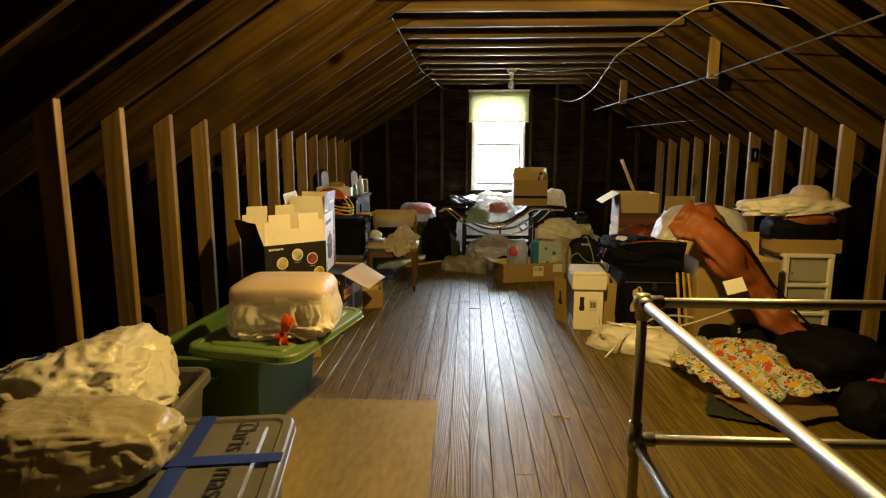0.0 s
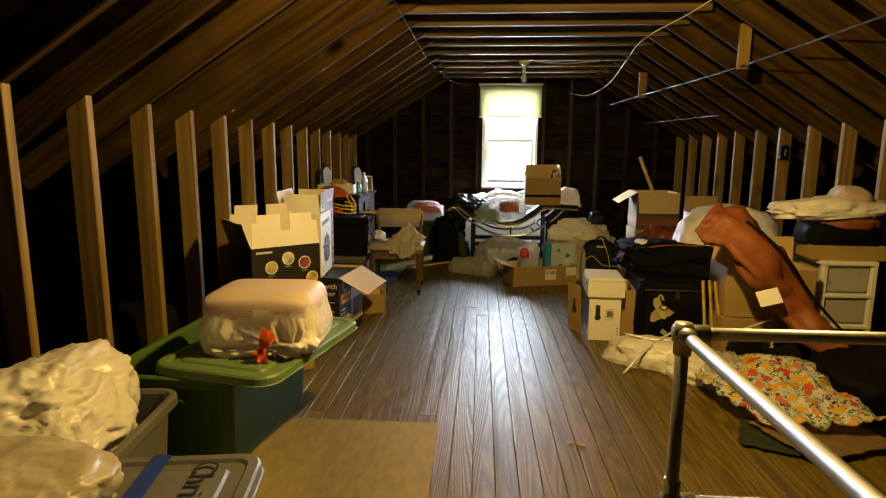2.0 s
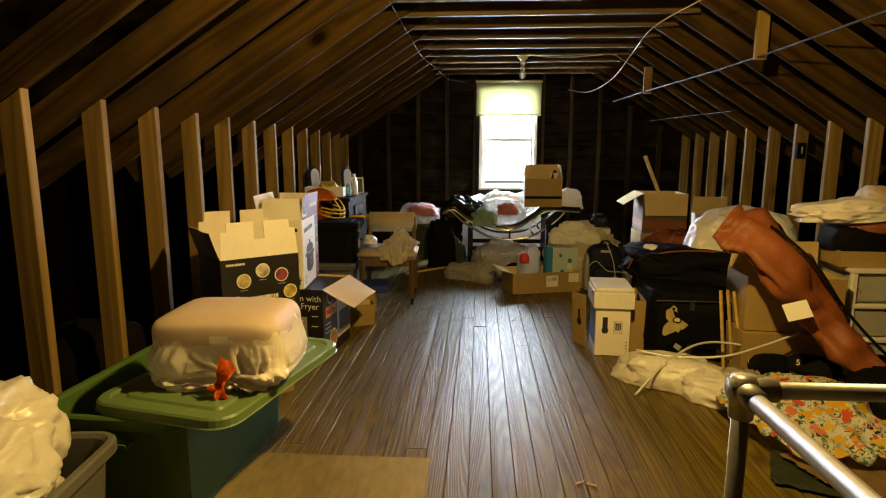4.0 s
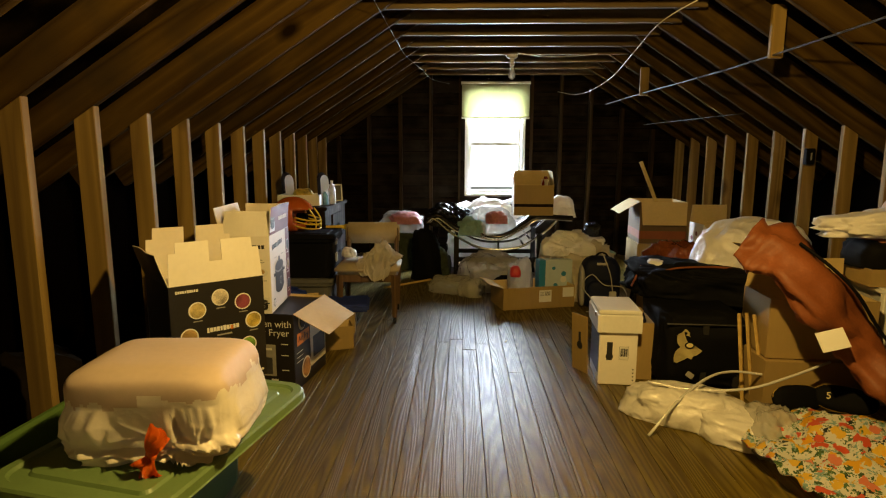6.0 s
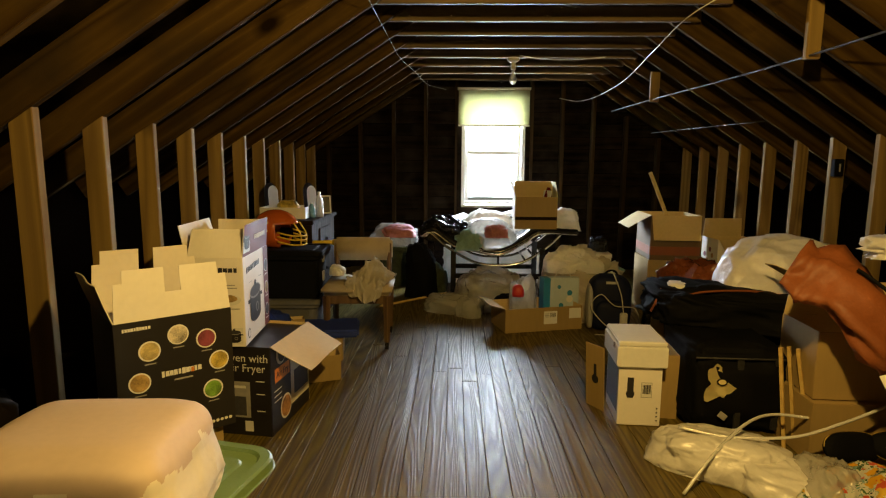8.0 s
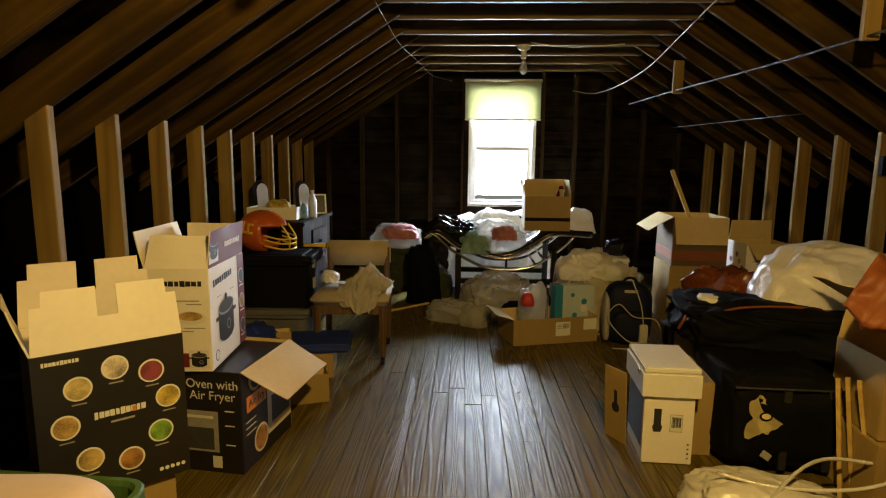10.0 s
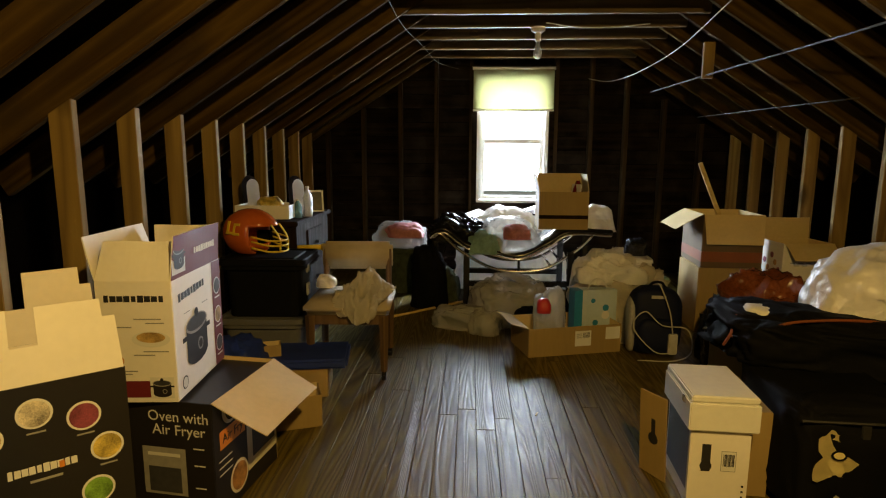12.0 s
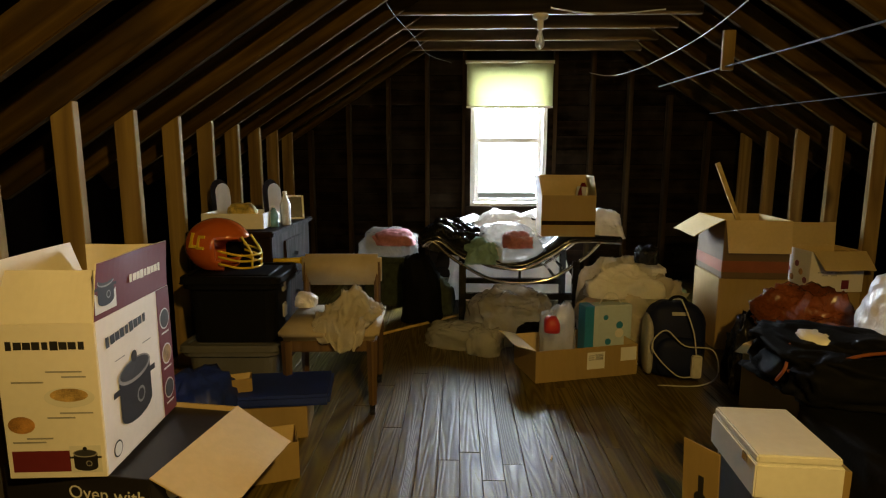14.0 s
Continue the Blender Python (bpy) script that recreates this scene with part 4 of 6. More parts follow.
disc(0.045, "food_stew", crock, on_front(sw, sdp, 0.045, 0.216, 0.0018), "food_picture", ry=0.017)
disc(0.032, "food_meat", crock, on_front(sw, sdp, -0.075, 0.14), "food_picture", ry=0.022)
for z in (0.275, 0.262, 0.249, 0.17, 0.158, 0.105, 0.095):
    patch(random.uniform(0.05, 0.09), 0.004, "grey_ink", crock, on_front(sw, sdp, random.uniform(-0.06, 0.06), z), "caption_bar")
for sx in (-0.105, 0.045):
    patch(0.05, 0.003, "grey_ink", crock, on_side(sw, sdp, sx, 0.27), "caption_bar")
disc(0.022, "ink", crock, on_side(sw, sdp, -0.15, 0.045), "round_mark")
disc(0.018, "white_ink", crock, on_side(sw, sdp, -0.15, 0.045, 0.0018), "round_mark")
flap_b = [o for o in crock.children if o.name.startswith("flap")][1]
wp = patch(0.10, 0.11, "white_ink", flap_b, Matrix.Translation((-0.15, -0.0022, 0.07)) @ Matrix.Rotation(radians(90), 4, "X"), "printed_panel")
pot_picture(flap_b, Matrix.Translation((-0.15, -0.003, 0.07)) @ Matrix.Rotation(radians(90), 4, "X"), 0.5)
wordmark(flap_b, Matrix.Translation((0.06, -0.0035, 0.07)) @ Matrix.Rotation(radians(90), 4, "X") @ pose(0, 0, 0, 0, 0, 180), 0.19, 0.028, "cream_card", 9)

# print on the air fryer carton
fw, fd = 0.42, 0.44
writing("lettering", "Oven with", 0.052, "white_ink", fryer, on_front(fw, fd, 0.09, 0.365))
writing("lettering", "Air Fryer", 0.052, "white_ink", fryer, on_front(fw, fd, 0.09, 0.318))
ovn = patch(0.16, 0.17, "grey_ink", fryer, on_front(fw, fd, 0.03, 0.17), "oven_picture")
patch(0.12, 0.09, "photo", ovn, pose(0, -0.03, 0.001), "oven_picture")
patch(0.12, 0.012, "white_ink", ovn, pose(0, 0.06, 0.001), "oven_picture")
for z in (0.26, 0.20, 0.12):
    patch(0.04, 0.005, "white_ink", fryer, on_front(fw, fd, 0.16, z), "caption_bar")
patch(0.04, 0.05, "white_ink", fryer, on_front(fw, fd, 0.10, 0.045), "barcode_label")
patch(0.16, 0.065, "orange_ink", fryer, on_side(fw, fd, -0.10, 0.27), "printed_band")
writing("lettering", "Air Fry", 0.045, "black_print", fryer, on_side(fw, fd, -0.10, 0.27, 0.002))
ring_ = disc(0.05, "white_ink", fryer, on_side(fw, fd, -0.11, 0.36), "round_mark")
disc(0.04, "black_print", ring_, pose(0.008, 0, 0.001), "round_mark")
dd = disc(0.06, "cream_card", fryer, on_side(fw, fd, -0.07, 0.09), "plate_picture")
disc(0.05, "food_meat", dd, pose(0, 0, 0.001), "food_picture")
patch(0.22, 0.24, "cream_card", fryer, on_side(fw, fd, 0.10, 0.19), "oven_picture")
patch(0.17, 0.12, "photo", fryer, on_side(fw, fd, 0.11, 0.17, 0.002), "oven_picture")
for z in (0.20, 0.175, 0.15):
    patch(0.08, 0.005, "white_ink", fryer, on_side(fw, fd, -0.15, z), "caption_bar")

# print on the file box
patch(0.03, 0.10, "ink", wb, on_front(0.20, 0.28, -0.045, 0.19, 0.002), "logo_shape")
disc(0.02, "ink", wb, on_front(0.20, 0.28, -0.045, 0.16, 0.003), "logo_shape")
lb = patch(0.05, 0.075, "grey_ink", wb, on_front(0.20, 0.28, 0.03, 0.18, 0.002), "barcode_label")
patch(0.046, 0.071, "white_ink", lb, pose(0, 0, 0.0006), "barcode_label")
for i in range(9):
    patch(0.002 + 0.001 * (i % 3), 0.045, "ink", lb, pose(-0.017 + i * 0.0042, 0.004, 0.0012), "bar")
for i in range(4):
    patch(0.007, 0.007, "ink", wb, on_front(0.20, 0.28, 0.082, 0.03 + i * 0.02, 0.002), "mark")
patch(0.25, 0.22, "photo", wb, Matrix.Translation((-0.1015, 0, 0.17)) @ Matrix.Rotation(radians(-90), 4, "Z") @ Matrix.Rotation(radians(90), 4, "X"), "printed_picture")
part("latch", box((0.006, 0.03, 0.025), (-0.119, -0.10, 0.385), 0.002), "chrome", wb)
sheet = tagged(place(finish("cardboard_sheet", box((0.13, 0.006, 0.34), (0, 0, 0.171), 0.001), "card"), spot(0.655, 4.10, 0, 3, 0, -60, 0.938)), "brown cardboard sheet leaning by a white box", "cardboard")

patch(0.02, 0.10, "ink", sheet, Matrix.Translation((0.005, -0.0045, 0.19)) @ Matrix.Rotation(radians(90), 4, "X"), "logo_shape")
disc(0.024, "ink", sheet, Matrix.Translation((0.005, -0.005, 0.16)) @ Matrix.Rotation(radians(90), 4, "X"), "logo_shape", 14)

# ---- left side, further back ----
bt = thing("grey_bin", spot(-1.133, 5.184, 0, 0, 0, 2, 0.949), "grey storage bin with a lid, on the floor", "storage tote")
part("tub", tote_mesh(0.44, 0.36, 0.29, 0.9), "grey_tote", bt)
part("lid", lid_mesh(0.50, 0.42, 0.03, 0.05), "grey_tote", bt).location = (0, 0, 0.288)
kt = thing("black_bin", spot(-1.122, 5.203, 0.303, 0, 0, 2, 0.948), "black plastic tote stacked on a grey bin", "storage tote")
part("tub", tote_mesh(0.44, 0.36, 0.30, 0.92), "black_tote", kt)
part("lid", lid_mesh(0.50, 0.42, 0.035, 0.05), "black_tote", kt).location = (0, 0, 0.298)
for z in (0.28, 0.15):
    part("latch", box((0.012, 0.05, 0.07), (0.236, -0.1, z), 0.004), "grey_ink", kt, "grey latch")

# football helmet
helm = thing("football_helmet", spot(-1.217, 5.178, 0.619, 0, 0, 80, 0.95) @ Matrix.Scale(1.12, 4), "orange football helmet with a yellow face guard", "helmet")
bm = bmesh.new()
bmesh.ops.create_uvsphere(bm, u_segments=40, v_segments=28, radius=1.0)
gone = []
for v in bm.verts:
    p = v.co.copy()
    if p.y < -0.42 and p.z < 0.30:
        gone.append(v)
    elif p.z < -0.86:
        gone.append(v)
    v.co = Vector((p.x * 0.115, p.y * 0.15, p.z * 0.125 + 0.112))
bmesh.ops.delete(bm, geom=gone, context="VERTS")
bmesh.ops.solidify(bm, geom=list(bm.faces), thickness=0.008)
part("shell", bm, "helmet", helm, smooth=True)
for k, z in enumerate((0.085, 0.06, 0.03)):
    pts = smooth_path([(-0.105, -0.06, z + 0.02), (-0.085, -0.15, z), (0, -0.19, z - 0.005), (0.085, -0.15, z), (0.105, -0.06, z + 0.02)], 5)
    part("guard_bar", tube(pts, 0.005, 8), "yellow", helm, "yellow face guard bar", smooth=True)
for x in (-0.04, 0.04):
    part("guard_bar", tube(smooth_path([(x, -0.135, 0.16), (x, -0.18, 0.09), (x, -0.18, 0.03)], 4), 0.005, 8), "yellow", helm, "yellow face guard bar", smooth=True)
part("ear_pad", box((0.02, 0.09, 0.09), (0.095, -0.02, 0.07), 0.008), "black_cloth", helm)
mk = Matrix.Translation((-0.104, 0.035, 0.145)) @ Matrix.Rotation(radians(-98), 4, "Z") @ Matrix.Rotation(radians(72), 4, "X")
for (w_, h_, x_, y_) in ((0.012, 0.06, -0.03, 0.005), (0.035, 0.012, -0.02, -0.025), (0.012, 0.05, 0.008, -0.006), (0.035, 0.012, 0.02, 0.018), (0.035, 0.012, 0.02, -0.03)):
    part("badge", box((w_, h_, 0.012), (x_, y_, 0)), "yellow", helm, "yellow badge shape").matrix_local = mk

dr = thing("dresser", spot(-1.246, 5.782, 0, 0, 0, 0, 0.943), "dark wooden dresser with a worn top", "dresser")
part("body", box((0.44, 0.80, 0.79), (0, 0, 0.397), 0.006), "dark_wood", dr)
part("top", box((0.48, 0.86, 0.03), (0, 0, 0.807), 0.006), "dark_wood", dr)
for i in range(3):
    dw = part("drawer", box((0.014, 0.36, 0.20), (0.226, 0.0, 0.16 + i * 0.24), 0.004), "dark_wood", dr)
    part("knob", tube([(0.232, 0, 0.16 + i * 0.24), (0.25, 0, 0.16 + i * 0.24)], 0.012, 10), "black_gloss", dw)
tray = thing("white_tray", spot(-1.256, 5.573, 0.779, 0, 0, 2, 0.945), "white wooden tray box on a dresser", "tray")
for nm, sz, at in (("side", (0.34, 0.012, 0.085), (0, -0.13, 0.045)), ("side", (0.34, 0.012, 0.085), (0, 0.13, 0.045)), ("side", (0.012, 0.25, 0.085), (0.164, 0, 0.045)), ("side", (0.012, 0.25, 0.085), (-0.164, 0, 0.045)), ("base", (0.33, 0.25, 0.01), (0, 0, 0.006))):
    part(nm, box(sz, at, 0.002), "white_paint", tray)
for x, y in ((-1.385, 5.674), (-1.105, 5.70)):
    mr = thing("vanity_mirror", spot(x, y, 0.777, -4, 0, 62, 0.943), "small oval-topped wooden vanity mirror on a dresser", "mirror", "mirrors on the dresser")
    for nm, w_, h_, mat, y_ in (("back_board", 0.13, 0.27, "dark_wood", 0.008), ("mirror_face", 0.105, 0.245, "paper", -0.004)):
        bm = bmesh.new()
        vs = [bm.verts.new((-w_ / 2, 0, 0.012 if y_ < 0 else 0)), bm.verts.new((w_ / 2, 0, 0.012 if y_ < 0 else 0))]
        vs += [bm.verts.new((w_ / 2 * math.cos(a), 0, h_ - w_ / 2 + w_ / 2 * math.sin(a))) for a in (math.pi * k / 14 for k in range(15))]
        f_ = bm.faces.new(vs)
        bmesh.ops.solidify(bm, geom=[f_], thickness=0.01)
        part(nm, bm, mat, mr).location = (0, y_ * 2 if y_ > 0 else -0.012, 0)
bag("snack_bag", 0.17, 0.12, 0.12, spot(-1.25, 5.592, 0.79, 0, 0, 0, 0.945), "food_corn", "clear bag of yellow snacks in a tray", seed=4, crumple=0.12)


def bottle(m, h, r, mat, label):
    t = thing("plastic_bottle", m, label, "bottle", "bottles on the dresser")
    prof = ((0, 0.9), (0.03, 1), (0.30, 1), (0.34, 0.93), (0.38, 1), (0.62, 1), (0.80, 0.6), (0.88, 0.36), (0.93, 0.36))
    part("body", tube([(0, 0, z * h) for z, _ in prof], r, 16, taper=[k for _, k in prof]), mat, t, smooth=True)
    part("cap", tube([(0, 0, 0.93 * h), (0, 0, h)], r * 0.4, 12), "white_paint", t)
    return t


M["blue_liquid"] = material("blue_plastic", (0.25, 0.50, 0.58), 0.15, spot=0.05, bump=0, Transmission_Weight=0.6)
bottle(spot(-1.048, 5.697, 0.775, 0, 0, 0, 0.942), 0.20, 0.032, "clear_plastic", "clear plastic water bottle on a dresser")
bottle(spot(-1.084, 5.603, 0.776, 0, 0, 0, 0.943), 0.12, 0.028, "blue_liquid", "small pale blue bottle on a dresser")
pf = thing("picture_frame", spot(-1.085, 6.002, 0.773, -15, 0, 20, 0.939), "small dark picture frame on a dresser", "picture frame")
part("frame", frame_mesh(0.13, 0.16, 0.012, 0.012), "white_paint", pf)
part("picture", box((0.11, 0.004, 0.14), (0, 0.003, 0.08)), "photo", pf)

bat = thing("yellow_bat", spot(-0.963, 5.431, 0.618, 0, 0, 2, 0.944), "yellow plastic bat laid across a chair back", "toy bat")
part("barrel", tube([(-0.16, 0, 0), (0.0, 0, 0.003), (0.07, 0, 0.004)], 0.014, 12, taper=[0.9, 1, 1.2]), "yellow", bat, smooth=True)
part("knob", tube([(0.07, 0, 0.004), (0.10, 0, 0.004)], 0.022, 12), "yellow", bat, smooth=True)


def towel_h(u, v):
    return 0.05 + 0.13 * math.exp(-2.6 * (u * u + (v - 0.2) ** 2))


tb_ = cloth_mesh(0.30, 0.42, towel_h, 3, 50, 0.05, 2.8, 0.012)
for v in tb_.verts:                       # the front part hangs down over the seat's edge
    if v.co.y < -0.10:
        over = -0.10 - v.co.y
        v.co.z = v.co.z - over * 1.2
        v.co.y = -0.10 - over * 0.35 - 0.02
tagged(place(finish("towel", tb_, "towel", smooth=True), spot(-0.569, 5.025, 0.382, 0, 0, -14, 0.944)), "crumpled cream towel draped over a chair seat", "towel")
bag("small_bag", 0.11, 0.10, 0.07, spot(-0.844, 5.306, 0.414, 0, 0, 0, 0.944), "bag_white", "small white plastic bag on a chair seat", seed=21, crumple=0.14)
bag("blue_bag", 0.34, 0.40, 0.30, spot(-1.132, 4.643, 0, 0, 0, 10, 0.955), "blue_cloth", "crumpled blue cloth bag on the floor", "cloth bag", 23, crumple=0.16)
tagged(place(finish("blue_folded_tarp", box((0.46, 0.30, 0.05), (0, 0, 0.025), 0.012), "blue_cloth"), spot(-0.84, 4.825, 0.147, 0, 0, 8, 0.95)), "folded blue tarp lying on a low carton", "tarp")
carton("flat_carton", 0.34, 0.26, 0.15, spot(-0.879, 4.826, 0, 0, 0, 8, 0.95), "low brown carton under a blue tarp")
carton("tan_box", 0.10, 0.08, 0.06, spot(-0.985, 4.753, 0.197, 0, 0, 20, 0.952), "tiny tan carton on a folded tarp")
tagged(place(finish("wooden_stick", tube([(-0.28, -0.27, 0.013), (0.5, 0.47, 0.013)], 0.011, 8), "stick", smooth=True), spot(-0.416, 6.263, 0, 0, 0, 0, 0.93)), "thin yellow wooden stick lying on the floor", "stick")
tagged(place(finish("black_tray", box((0.34, 0.24, 0.05), (0, 0, 0.025), 0.012), "black_gloss"), spot(-0.334, 6.929, 0, 0, 0, 8, 0.923)), "flat black tray on the floor", "tray")

# far left corner heap
fg = thing("green_bin", spot(-0.628, 7.037, 0, 0, 0, -6, 0.924), "dull green bin under a pink bag", "storage tote")
part("tub", tote_mesh(0.42, 0.36, 0.42, 0.9), "mat_green", fg)
bag("pink_bag", 0.48, 0.36, 0.22, spot(-0.626, 7.037, 0.388, 0, 0, 0, 0.924), "bag_clear", "clear bag of pink things on a bin", seed=31, crumple=0.13)
M["pink"] = material("pink_cloth", (0.55, 0.22, 0.25), 0.7, spot=0.4, bump=0.2)
bag("pink_blanket", 0.34, 0.24, 0.12, spot(-0.573, 6.923, 0.481, 0, 0, 0, 0.925), "pink", "pink cloth bundle in a clear bag", "cloth bundle", 33, crumple=0.15)
for k in range(3):
    tagged(place(finish("cane", tube([(0, 0, 0.004), (0.16, 0.05, 0.55)], 0.009, 8), "dark_wood", smooth=True), spot(-0.305, 6.622, 0, 0, 0, 32, 0.926)), "thin dark wooden cane leaning on a bin", "stick", "canes by the bin")
bag("dark_coat", 0.30, 0.30, 0.50, spot(-0.344, 6.53, 0, 0, 0, 0, 0.927), "black_cloth", "black coat in a heap on the floor", "clothes", 35, crumple=0.18)
bag("green_cloth", 0.26, 0.24, 0.26, spot(-0.228, 6.739, 0, 0, 0, 0, 0.924), "mat_green", "dark green cloth bundle on the floor", "clothes", 36, crumple=0.18)

# ---- chaise lounge under the window ----
ch = thing("chaise_lounge", spot(0.323, 6.591, 0, 0, 0, 0, 0.921), "black chaise lounge with curved chrome rails", "chaise lounge")
for y in (-0.27, 0.27):
    low = smooth_path([(-0.70, y, 0.60), (-0.62, y, 0.64), (-0.45, y, 0.50), (-0.2, y, 0.365), (0.02, y, 0.335), (0.25, y, 0.37), (0.48, y, 0.52), (0.60, y, 0.64)], 6)
    part("rail", tube(low, 0.013, 10), "chrome", ch, "curved chrome rail", smooth=True)
    up = smooth_path([(-0.68, y, 0.60), (-0.58, y, 0.645), (-0.40, y, 0.52), (-0.20, y, 0.47), (0.03, y, 0.435), (0.25, y, 0.54), (0.42, y, 0.64), (0.75, y, 0.635)], 6)
    part("rail", tube(up, 0.010, 10), "chrome", ch, "curved chrome rail", smooth=True)
    part("strut", tube([(0.02, y, 0.335), (0.02, y, 0.435)], 0.010, 8), "black_gloss", ch)
    for x in (-0.40, 0.43):
        part("leg", box((0.05, 0.05, 0.46 if x < 0 else 0.50), (x, y, 0.232 if x < 0 else 0.252), 0.004), "black_gloss", ch)
    part("base_beam", box((0.80, 0.05, 0.045), (0.015, y, 0.235), 0.004), "black_gloss", ch)
for x in (0.27, 0.33):
    part("rung", tube([(x, -0.27, 0.39 + (x - 0.27)), (x, 0.27, 0.39 + (x - 0.27))], 0.010, 8), "chrome", ch, smooth=True)
pad = bmesh.new()
line = smooth_path([(-0.70, 0, 0.64), (-0.58, 0, 0.675), (-0.40, 0, 0.55), (-0.20, 0, 0.50), (0.03, 0, 0.465), (0.25, 0, 0.57), (0.42, 0, 0.662), (0.76, 0, 0.655)], 6)
prev = None
for p in line:
    ring = [pad.verts.new((p.x, yy, p.z + zz)) for yy, zz in ((-0.265, -0.018), (0.265, -0.018), (0.27, 0.0), (0.25, 0.022), (-0.25, 0.022), (-0.27, 0.0))]
    if prev:
        for k in range(6):
            pad.faces.new((prev[k], prev[(k + 1) % 6], ring[(k + 1) % 6], ring[k]))
    prev = ring
bmesh.ops.holes_fill(pad, edges=pad.edges)
bmesh.ops.recalc_face_normals(pad, faces=pad.faces)
part("cushion", pad, "black_gloss", ch, "black leather cushion", smooth=True)
bag("clear_bag", 0.48, 0.42, 0.25, spot(0.269, 6.538, 0.438, 0, 0, 15, 0.922), "bag_clear", "clear bag of pink and teal clothes on a chaise", seed=41, crumple=0.16, n=80)
M["teal"] = material("teal_cloth", (0.25, 0.42, 0.40), 0.8, spot=0.3, bump=0.2)
bag("teal_blanket", 0.24, 0.22, 0.16, spot(0.091, 6.416, 0.439, 0, 0, 0, 0.924), "teal", "pale teal cloth bundle on a chaise", "cloth bundle", 43, crumple=0.24, n=70)
bag("pink_shirt", 0.20, 0.18, 0.10, spot(0.322, 6.349, 0.554, 0, 0, 0, 0.923), "pink", "pink shirt in a clear bag", "clothes", 44, crumple=0.24, n=70)
bag("black_bag", 0.44, 0.44, 0.24, spot(-0.108, 6.631, 0.476, 0, 12, 0, 0.924), "black_gloss", "shiny black trash bag on a chaise", "trash bag", 45, crumple=0.22, n=80)
bag("white_sack", 1.0, 0.40, 0.68, spot(0.334, 7.181, 0, 0, 0, 0, 0.915), "bag_white", "heap of white plastic sacks below a window", "plastic bag", 47, crumple=0.18, n=80)
for k in range(7):
    pp = bmesh.new()
    box((random.uniform(0.14, 0.26), random.uniform(0.1, 0.2), 0.004), bm=pp)
    tagged(place(finish("paper_sheet", pp, "paper"), pose(-0.14 + 0.147 * k, 7.11 + 0.1 * (k % 3), 0.635 + 0.010 * k, random.uniform(-14, 14), random.uniform(-14, 14), random.uniform(-60, 60))), "loose white paper sheet on a heap of sacks", "paper", "papers on the heap")
top_c = carton("open_carton", 0.39, 0.32, 0.30, spot(0.662, 6.501, 0.626, 0, 0, -1, 0.919), "open brown carton standing on a chaise", "card", "cardin", (None, -8, -10, 12), (None,) * 4, 0.14)
part("tape_band", box((0.388, 0.002, 0.03), (0, -0.162, 0.10)), "dark_wood", top_c, "brown tape line")
M["bottle_red"] = material("dark_red_glass", (0.14, 0.012, 0.012), 0.12, spot=0.1, bump=0)
tagged(place(finish("glossy_board", box((0.012, 0.14, 0.34), (0, 0, 0.17), 0.003), "paper"), spot(0.735, 6.478, 0.643, 0, 8, 20, 0.918)), "glossy white board standing in a carton", "board")
bag("red_bundle", 0.10, 0.10, 0.36, spot(0.786, 6.513, 0.633, 0, 0, 0, 0.917), "bottle_red", "dark red wrapped bundle standing in a carton", "bundle", 49, crumple=0.1, n=32)
bag("white_cloth", 0.26, 0.36, 0.20, spot(0.952, 6.561, 0.604, 0, 0, 0, 0.916), "bag_white", "white plastic bag at the end of a chaise", seed=50, crumple=0.18)
bag("hanging_sack", 0.42, 0.42, 0.52, spot(0.927, 6.283, 0, 0, 0, 0, 0.918), "bag_white", "white plastic sack slumped on the floor", "plastic bag", 51, crumple=0.2, n=90, fold=0.09, knot=(0.1, -0.3, 1))

# bags on the floor before the chaise
bag("bag_of_clothes", 0.54, 0.50, 0.33, spot(0.259, 6.127, 0, 0, 0, 12, 0.925), "bag_clear", "clear plastic bag of pale clothes on the floor", seed=53, crumple=0.2, n=100)
bag("empty_bag", 0.42, 0.24, 0.15, spot(-0.06, 5.954, 0, 0, 0, -18, 0.93), "bag_clear", "half-empty clear plastic bag on the floor", seed=55, crumple=0.2, n=80)
bag("thin_bag", 0.22, 0.20, 0.16, spot(0.086, 5.816, 0, 0, 0, 0, 0.93), "bag_clear", "thin white plastic bag on the floor", seed=57, crumple=0.2, n=70)
bag("dark_pouch", 0.26, 0.20, 0.16, spot(0.404, 5.914, 0, 0, 0, 0, 0.926), "black_cloth", "black pouch on the floor", "pouch", 58, crumple=0.15)

# ---- right side, middle: shallow carton with gift bags, backpack ----
flatc = carton("shallow_carton", 0.63, 0.34, 0.185, spot(0.565, 5.56, 0, 0, 0, 15, 0.927), "shallow open brown carton with a shipping label", "card", "cardin", (None, None, None, 70), (None,) * 4, 0.11)
lab = patch(0.11, 0.10, "white_ink", flatc, on_front(0.63, 0.34, 0.05, 0.105, 0.002), "shipping_label")
for i in range(8):
    patch(0.003, 0.035, "ink", lab, pose(-0.001 + i * 0.006, 0.02, 0.001), "bar")
for i in range(3):
    patch(0.035, 0.005, "grey_ink", lab, pose(-0.028, 0.03 - i * 0.012, 0.001), "caption_bar")
patch(0.10, 0.08, "white_ink", flatc, on_front(0.63, 0.34, 0.255, 0.13, 0.002), "paper_label")
bag("gift_bag", 0.20, 0.16, 0.38, spot(0.47, 5.55, 0.006, 0, 0, 0, 0.928), "bag_clear", "clear bag holding white and red things", seed=61, crumple=0.14, square=3.2)
